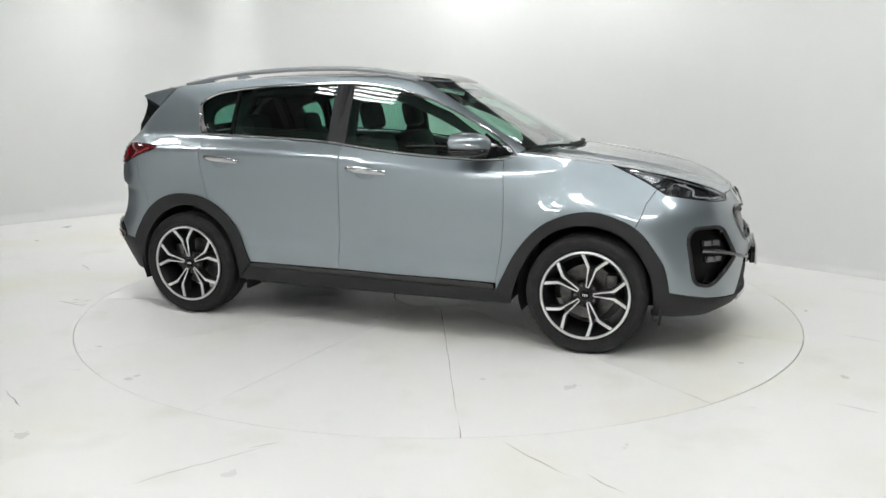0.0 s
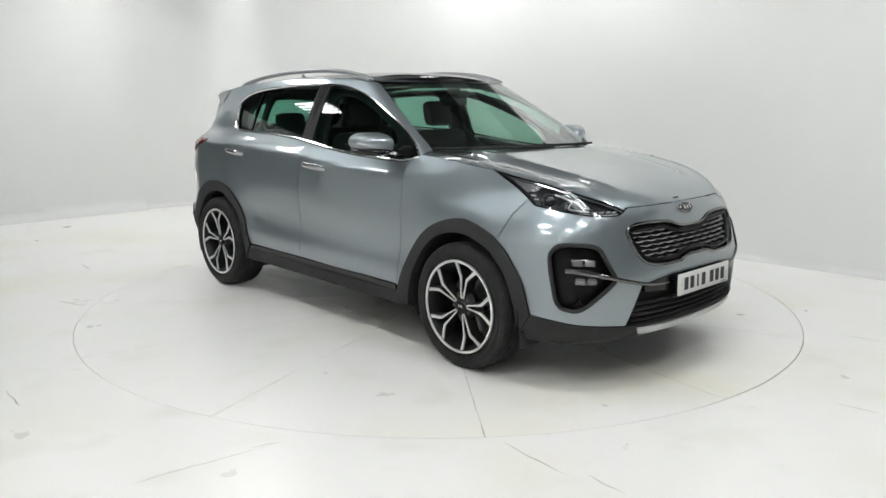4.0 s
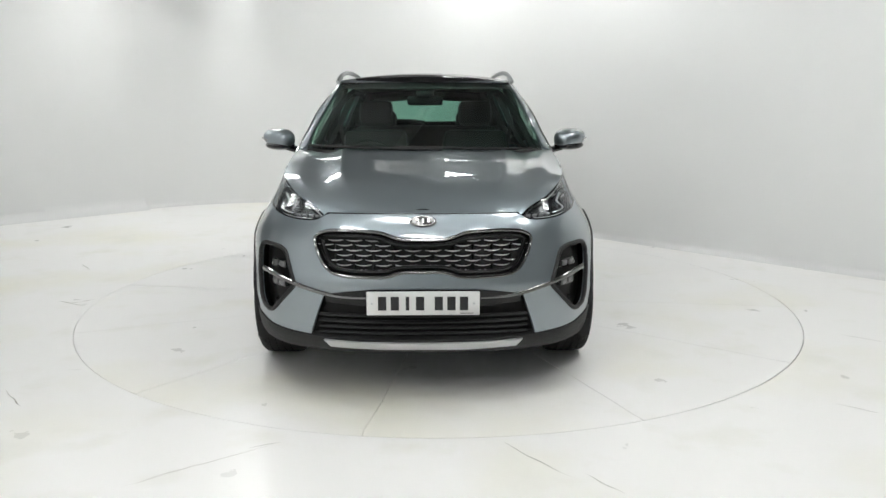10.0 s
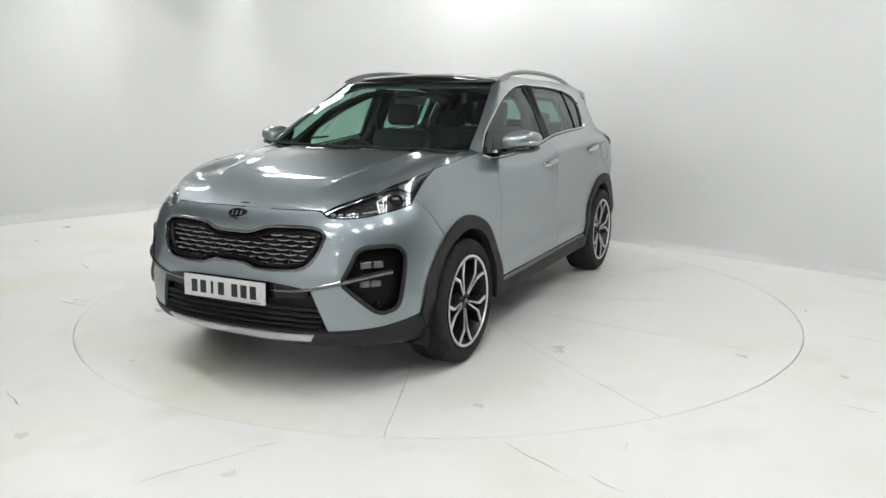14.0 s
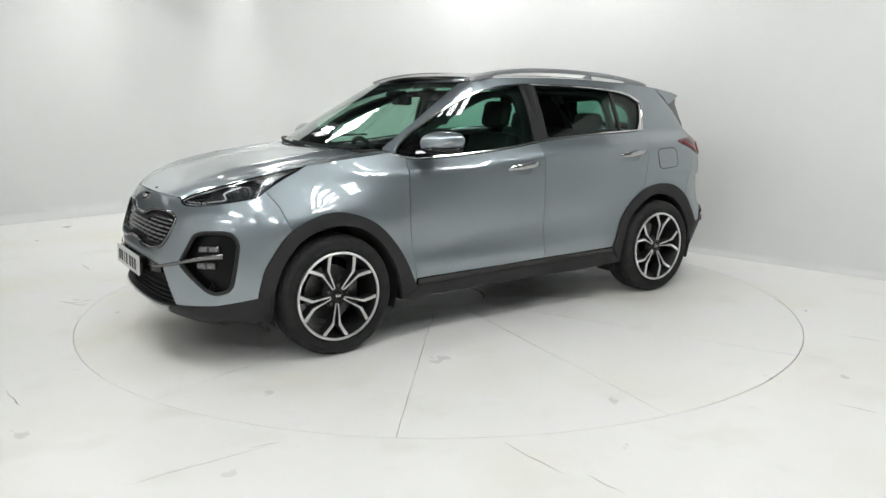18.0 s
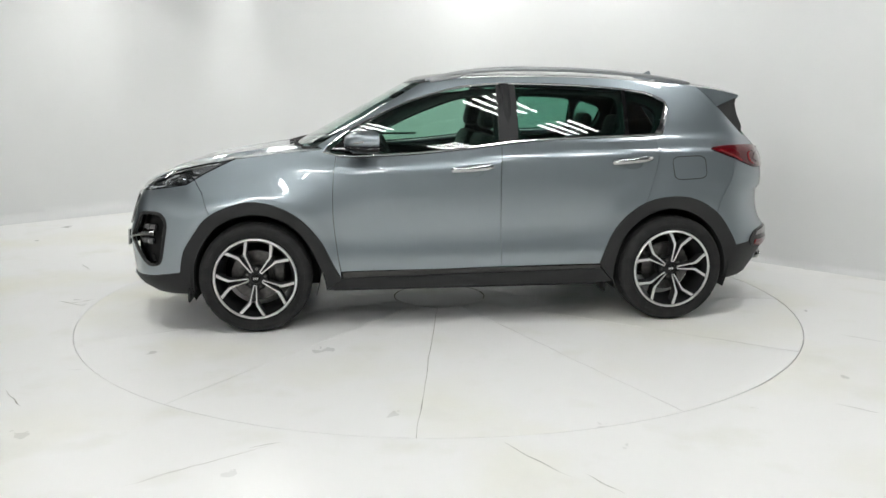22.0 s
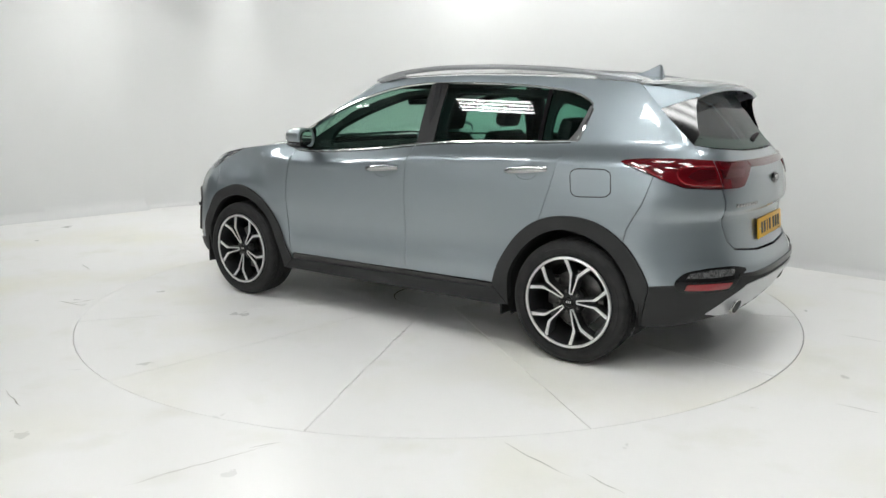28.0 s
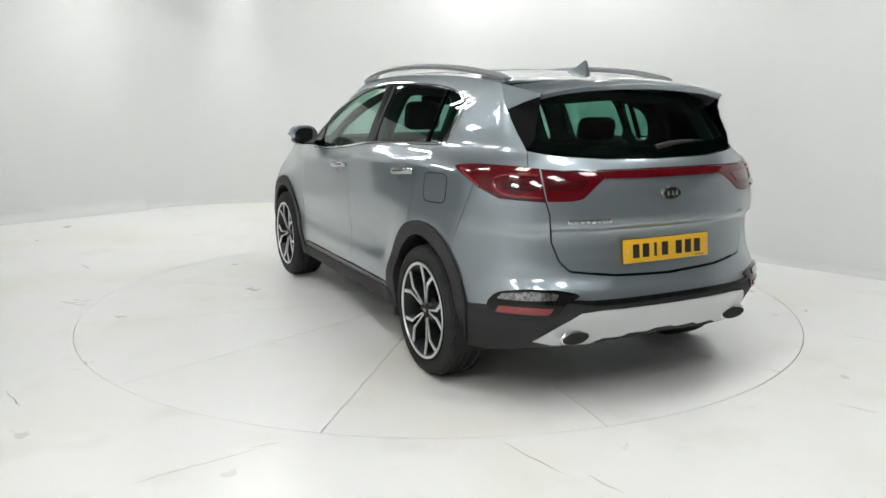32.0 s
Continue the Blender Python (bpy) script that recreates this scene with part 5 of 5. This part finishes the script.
def handle(parent, x0, x1, z0, z1, flip):
    xm, zm = (x0 + x1) / 2, (z0 + z1) / 2
    pts = [at_skin(*side(x0 + (x1 - x0) * t, z0 + (z1 - z0) * t), 0.004 + 0.026 * min(1.0, 5 * t, 5 * (1 - t)) ** 0.7).translation for t in np.linspace(0, 1, 17)]
    h = part("door_handle", turned(sweep(pts, lambda t: 0.0185 * (0.75 + 0.25 * math.sin(math.pi * t)), 10, flat=0.6), Matrix.Identity(4), flip), HANDLE, parent, "chrome door handle")
    cup = spun([(0.0, -0.020), (0.036, -0.017), (0.056, -0.006), (0.064, 0.001)], 28, "z")
    cup.transform(Matrix.Diagonal((1.05, 0.6, 1, 1)))
    part("handle_cup", turned(cup, at_skin(*side(xm, zm - 0.014), 0.002), flip), CUP_SHADE, parent)
    return h


HANDLE = mat("soft_chrome", (0.52, 0.525, 0.53), 0.16, 1.0)
# body paint darkened: the shade in the handle recess is put into its colour
CUP_SHADE = mat("shaded_cup_paint", (0.19, 0.235, 0.245), 0.35, 0.82, coat=1.0)
for flip in (False, True):
    mirror(flip)
doors_f = [o for o in car.children if o.name.startswith("front_door")]
doors_r = [o for o in car.children if o.name.startswith("rear_door")]
for k, flip in enumerate((False, True)):
    handle(doors_f[k], 0.11, -0.145, 1.0, 1.018, flip)
    handle(doors_r[k], -0.92, -1.175, 1.04, 1.062, flip)
flap = rounded([side(-1.31, 1.072), side(-1.535, 1.078), side(-1.55, 0.935), side(-1.33, 0.925)], 0.14, 2)
part("filler_flap_joint", sweep(line(dense(flap, 0.02), -0.0005), 0.003, 4, closed=True), MATT_BLACK, car)
panel("filler_flap", flap, PAINT, car, off=0.0015, depth=0.004, gap=0.003)


# ---- wheels ----


def wheel(x, y, flip, spin):
    root = new("wheel")
    root.parent = car
    root["label"] = "five twin-spoke machined alloy wheel with black tyre"
    prof = [(0.246, 0.098), (0.256, 0.112), (0.285, 0.121), (0.312, 0.119), (0.330, 0.109), (0.341, 0.094), (0.345, 0.075)]
    body = [tuple(p) for p in spl(prof, 3)]
    for c in (0.055, 0.018, -0.018, -0.055):
        body += [(0.346, c + 0.006), (0.338, c + 0.004), (0.338, c - 0.004), (0.346, c - 0.006)]
    body += [(r, -h) for r, h in body[18::-1]]
    tread = spun(body, 132)
    for v in tread.verts:
        r = math.hypot(v.co.x, v.co.z)
        slot = round(math.atan2(v.co.z, v.co.x) / (2 * math.pi) * 132 + (0.5 if v.co.y > 0 else 0.0))
        if r > 0.333 and 0.056 < abs(v.co.y) < 0.108 and slot % 2:
            v.co.x, v.co.z = v.co.x * (r - 0.004) / r, v.co.z * (r - 0.004) / r
    tyre = part("tyre", tread, RUBBER, root, "black low-profile road tyre", 25)
    for r in (0.268, 0.300):
        part("sidewall_ring", spun([(r - 0.002, 0.117), (r - 0.001, 0.1228), (r + 0.001, 0.1228), (r + 0.002, 0.117)], 72), RUBBER, tyre)
    part("rim", spun([(0.257, 0.110), (0.255, 0.120), (0.251, 0.1225), (0.243, 0.121), (0.240, 0.112)], 96), ALLOY, root, "bright machined rim edge")
    part("barrel", spun([(0.240, 0.115), (0.232, 0.10), (0.222, 0.07), (0.212, 0.02), (0.212, -0.10), (0.24, -0.11)], 64), ALLOY_DARK, root)
    disc = part("brake_disc", spun([(0.05, -0.005), (0.16, -0.005), (0.16, -0.03), (0.05, -0.03)], 48), STEEL, root)
    part("disc_bell", spun([(0.0, 0.02), (0.072, 0.02), (0.075, -0.005)], 32), STEEL, disc)
    part("caliper", boxed(-0.135 if x > 0 else 0.135, -0.018, 0.03, 0.07, 0.075, 0.16, 0.015), STEEL, root)
    for k in range(5):
        a = 2 * math.pi * k / 5 + spin
        m = Matrix.Rotation(a, 4, "Y") @ Matrix(((1, 0, 0, 0), (0, 0, 1, 0), (0, 1, 0, 0), (0, 0, 0, 1)))
        sp = new("spoke")
        sp.parent = root
        arms, backs_ = bmesh.new(), bmesh.new()
        for s in (-1, 1):
            mid = np.array([(s * 0.0070, 0.047), (s * 0.0120, 0.085), (s * 0.0172, 0.125), (s * 0.0200, 0.151), (s * 0.0235, 0.165), (s * 0.049, 0.199), (s * 0.077, 0.234)])
            wide = np.array([0.0036, 0.0037, 0.0040, 0.0056, 0.0078, 0.0078, 0.0100])
            run = np.gradient(mid, axis=0)
            run /= np.linalg.norm(run, axis=1, keepdims=True)
            across = np.stack([run[:, 1], -run[:, 0]], 1)
            for target, grow, h0, h1 in ((arms, 1.0, 0.103, 0.112), (backs_, 1.4, 0.04, 0.1045)):
                l, r = mid - across * wide[:, None] * grow, mid + across * wide[:, None] * grow
                dome = lambda q, h: h - 0.02 * max(0, 1 - q / 0.16)
                va = [[target.verts.new((px, pz, dome(pz, h))) for px, pz in e] for h in (h1, h0) for e in (l, r)]
                for i in range(len(mid) - 1):
                    target.faces.new((va[0][i], va[1][i], va[1][i + 1], va[0][i + 1]))
                    target.faces.new((va[2][i], va[0][i], va[0][i + 1], va[2][i + 1]))
                    target.faces.new((va[1][i], va[3][i], va[3][i + 1], va[1][i + 1]))
                target.faces.new((va[0][0], va[2][0], va[3][0], va[1][0]))
        box(arms, 0, 0.0465, 0.0925, 0.0165, 0.0060, 0.009, 0.002)
        # web between the arms and the outer bridge
        box(backs_, 0, 0.098, 0.064, 0.036, 0.11, 0.02)
        part("spoke_face", turned(arms, m), ALLOY, sp, "bright machined spoke faces", 30)
        part("spoke_body", turned(backs_, m), ALLOY_DARK, sp, "dark grey spoke", 30)
    part("hub", spun([(0.0, 0.093), (0.03, 0.094), (0.034, 0.088), (0.05, 0.082), (0.07, 0.078), (0.082, 0.06)], 40), ALLOY_DARK, root)
    part("hub_cap", spun([(0.0, 0.099), (0.022, 0.099), (0.027, 0.094), (0.029, 0.088)], 28), GLOSS_BLACK, root)
    for k in (-1, 0, 1):
        part("cap_mark", boxed(k * 0.011, 0.0995, 0, 0.005, 0.002, 0.014), ALLOY, root)
    for k in range(5):
        a = 2 * math.pi * (k + 0.5) / 5 + spin
        part("wheel_nut", spun([(0.0, 0.014), (0.008, 0.013), (0.0095, 0.008), (0.0095, 0.0)], 6, "y", pose(0.059 * math.sin(a), 0.078, 0.059 * math.cos(a))), STEEL, root)
    root.matrix_basis = pose(x, y, 0.345, 0, 0, 180 if flip else 0)
    return root


SPINS = {(1.335, False): 29, (-1.335, False): -13, (1.335, True): -13, (-1.335, True): 7}
for x in (1.335, -1.335):
    for flip in (False, True):
        wheel(x, -0.795 if flip else 0.795, flip, radians(SPINS[(x, flip)]))
        s = -1 if flip else 1
        liner = bmesh.new()
        n = 24
        ring0 = [liner.verts.new((x + 0.395 * math.cos(math.pi * (-0.12 + 1.24 * k / n)), 0.50 * s, 0.36 + 0.395 * math.sin(math.pi * (-0.12 + 1.24 * k / n)))) for k in range(n + 1)]
        ring1 = [liner.verts.new((x + 0.395 * math.cos(math.pi * (-0.12 + 1.24 * k / n)), 0.885 * s, 0.36 + 0.395 * math.sin(math.pi * (-0.12 + 1.24 * k / n)))) for k in range(n + 1)]
        for k in range(n):
            liner.faces.new((ring0[k], ring0[k + 1], ring1[k + 1], ring1[k]))
        liner.faces.new(ring0)
        part("arch_liner", liner, MATT_BLACK, car)
        part("mud_flap", boxed(x + (0.41 if x > 0 else 0.44), 0.80 * s, 0.245, 0.012, 0.16, 0.09, 0.004), MATT_BLACK, car)
part("floor_pan", boxed(0, 0, 0.265, 1.75, 1.62, 0.07, 0.02), MATT_BLACK, car)
part("front_undertray", boxed(1.75, 0, 0.265, 0.62, 1.0, 0.05, 0.02), MATT_BLACK, car)
part("rear_undertray", boxed(-1.70, 0, 0.335, 0.6, 1.1, 0.06, 0.02), MATT_BLACK, car)

# ---- cabin ----
for flip in (False, True):
    panel("door_trim", [side(x, z) for x, z in [*cut_line(BELT, 0.80, -1.22), (-1.1, 0.8), (-0.85, 0.42), (0.75, 0.40)]], TRIM_DARK, car, off=-0.07, gap=0.0, depth=0.01, flip=flip, step=0.08)
for flip in (False, True):
    lining = [(0.78, 1.05), (-0.5, 1.05), (-1.80, 1.05), (-1.80, 1.22), (-1.72, 1.32), (-1.62, 1.42), (-1.5, 1.485), (-1.2, 1.505), (-0.7, 1.54), (-0.2, 1.545), (0.05, 1.52), (0.25, 1.465), (0.45, 1.39), (0.62, 1.31), (0.78, 1.2)]
    openings = [[(0.60, 1.115), (-0.18, 1.145), (-0.195, 1.46), (-0.14, 1.505), (0.04, 1.485), (0.32, 1.385), (0.58, 1.255)],
                [(-0.345, 1.18), (-1.035, 1.205), (-1.03, 1.46), (-0.96, 1.492), (-0.42, 1.515), (-0.355, 1.49)],
                [(-1.075, 1.215), (-1.25, 1.22), (-1.30, 1.37), (-1.24, 1.43), (-1.08, 1.47)]]
    holes = [rounded([side(x, z, True) for x, z in o], 0.2, 2) for o in openings]
    panel("side_lining", [side(x, z, True) for x, z in lining], TRIM_DARK, car, holes, upper=True, off=-0.075, depth=0.03, step=0.08, gap=0.0, flip=flip, label="black pillar and window lining")
cap("headliner", edge, lambda x, v, y: crown(x, v, y) - 0.04, TRIM_GREY := mat("grey_headlining", (0.09, 0.088, 0.085), 0.9), "grey fabric headlining")
dash = bmesh.new()
dp = [(1.02, 1.10), (0.86, 1.105), (0.70, 1.075), (0.60, 1.03), (0.58, 0.95), (0.66, 0.75), (0.72, 0.45), (1.02, 0.45)]
va = [[dash.verts.new((x, y, z)) for x, z in dp] for y in (-0.70, 0.70)]
for i in range(len(dp)):
    j = (i + 1) % len(dp)
    dash.faces.new((va[0][i], va[0][j], va[1][j], va[1][i]))
dash.faces.new(va[0][::-1])
dash.faces.new(va[1])
dashboard = part("dashboard", dash, TRIM_DARK, car, "black soft dashboard")
part("screen", boxed(0.575, 0.0, 1.02, 0.02, 0.24, 0.13, 0.006), GLOSS_BLACK, dashboard)
part("instrument_hood", boxed(0.64, -0.37, 1.085, 0.16, 0.34, 0.06, 0.025), TRIM_DARK, dashboard)
ring = [(0.185 * math.cos(a), 0.185 * math.sin(a), 0) for a in np.linspace(0, 2 * math.pi, 41)[:-1]]
wm = Matrix.Translation((0.43, -0.37, 0.985)) @ pose(0, 0, 0, 0, -66, 0)
sw = part("steering_wheel", turned(sweep(ring, 0.016, 8, closed=True, up=(0.01, 0.0, 1)), wm), LEATHER, car, "black leather steering wheel")
part("wheel_boss", turned(boxed(0, 0, -0.02, 0.11, 0.15, 0.05, 0.02), wm), TRIM_DARK, sw)
part("wheel_arm", turned(boxed(0, 0, -0.015, 0.05, 0.35, 0.02, 0.006), wm), TRIM_DARK, sw)


def seat(y, x, wide, rear=False):
    root = new("seat")
    root.parent = car
    root["label"] = "black leather seat"
    part("cushion", boxed(x + 0.22, y, 0.60, 0.52, wide, 0.16, 0.05), LEATHER, root)
    part("backrest", boxed(0, 0, 0.30, 0.14, wide - 0.02, 0.62, 0.06, Matrix.Translation((x - 0.02, y, 0.62)) @ pose(0, 0, 0, 0, -16, 0)), LEATHER, root)
    for yy in ((y,) if not rear else (y - 0.38, y + 0.38)):
        part("headrest", boxed(0, 0, 0.65 if rear else 0.73, 0.10, 0.25, 0.16 if rear else 0.19, 0.045, Matrix.Translation((x - 0.02, yy, 0.62)) @ pose(0, 0, 0, 0, -14, 0)), LEATHER, root)


seat(-0.37, 0.0, 0.5)
seat(0.37, 0.0, 0.5)
seat(0.0, -0.90, 1.25, True)
part("parcel_cover", boxed(-1.55, 0, 1.05, 0.7, 1.15, 0.02, 0.006), TRIM_DARK, car)
part("inner_mirror", boxed(0.36, 0, 1.425, 0.03, 0.24, 0.065, 0.014), GLOSS_BLACK, car)
part("sensor_pod", boxed(0.40, 0, 1.465, 0.11, 0.12, 0.05, 0.015), GLOSS_BLACK, car)
for s in (-1, 1):
    part("pillar_trim", sweep([(-0.27, 0.735 * s, 1.12), (-0.27, 0.66 * s, 1.40), (-0.26, 0.61 * s, 1.52)], 0.034, 8, flat=1.0), TRIM_DARK, car)
    part("belt_strap", sweep([(-0.26, 0.68 * s, 1.40), (-0.24, 0.62 * s, 1.1), (-0.22, 0.6 * s, 0.7)], 0.02, 6, flat=0.15), TRIM_DARK, car)
    part("pillar_trim", sweep([(-1.40, 0.62 * s, 1.20), (-1.43, 0.55 * s, 1.38), (-1.45, 0.50 * s, 1.48)], 0.045, 8, flat=1.2), TRIM_DARK, car)
    part("gate_trim", sweep([(-1.86, 0.52 * s, 1.19), (-1.77, 0.51 * s, 1.31), (-1.66, 0.48 * s, 1.44)], 0.04, 8), TRIM_DARK, car)
part("gate_trim", sweep([(-1.66, -0.5, 1.44), (-1.69, 0, 1.47), (-1.66, 0.5, 1.44)], 0.04, 8), TRIM_DARK, car)
part("gate_trim", sweep([(-1.88, -0.52, 1.15), (-1.98, -0.3, 1.13), (-2.02, 0, 1.12), (-1.98, 0.3, 1.13), (-1.88, 0.52, 1.15)], 0.035, 8), TRIM_DARK, car)

# ---- marks on the studio floor ----
CRACK = mat("dark_crack", (0.30, 0.27, 0.22), 0.9, vary=0.4, scale=20.0)


def crack(points, width):
    bm = bmesh.new()
    p = spl(points, 10)
    prev = None
    for i, (x, y) in enumerate(p):
        t = i / (len(p) - 1)
        j = 0.012 * noise.noise((x * 9, y * 9, 3))
        w = width * (0.35 + abs(noise.noise((x * 14, y * 14, 7)))) * math.sin(math.pi * min(0.97, max(0.03, t)))
        d = p[min(i + 1, len(p) - 1)] - p[max(i - 1, 0)]
        d = d / np.hypot(*d)
        a = bm.verts.new((x - d[1] * (j + w), y + d[0] * (j + w), 0.0015))
        b = bm.verts.new((x - d[1] * (j - w), y + d[0] * (j - w), 0.0015))
        if prev:
            bm.faces.new((prev[0], prev[1], b, a))
        prev = (a, b)
    c = part("floor_crack", bm, CRACK, None)
    tagged(c, "thin dark crack in the white floor paint", "crack", "floor cracks", "structure")


for pts, w in (([(0.27, -2.51), (0.38, -2.66), (0.51, -2.82)], 0.003), ([(-0.80, -2.56), (-0.68, -2.50)], 0.003), ([(-0.98, -2.72), (-1.16, -2.86)], 0.0025),
               ([(-2.18, -1.90), (-1.99, -2.11)], 0.004), ([(1.91, -2.09), (2.05, -2.22)], 0.003), ([(-5.05, 3.35), (-4.9, 3.50)], 0.012), ([(-4.78, 3.66), (-4.68, 3.74)], 0.01),
               ([(-2.5, -0.3), (-2.75, -0.15)], 0.004), ([(-3.0, 0.9), (-3.15, 1.1)], 0.005), ([(2.5, -1.0), (2.75, -1.2)], 0.003), ([(-1.19, -2.89), (-0.98, -2.72), (-0.83, -2.62), (-0.68, -2.5)], 0.0018),
               ([(-2.64, -0.24), (-2.59, -0.18), (-2.51, -0.11)], 0.003), ([(0.57, -2.8), (0.63, -2.88), (0.69, -2.95)], 0.0022), ([(-2.0, -1.62), (-1.93, -1.59)], 0.002)):
    crack(pts, w)


def motions():
    rows = [(t, pose(0, 0, 0, 0, 0, a)) for t, a in TURN]
    walk(turntable, rows)
    walk(car, [(t, m @ pose(CAR_X, CAR_Y, 0)) for t, m in rows])


motions()
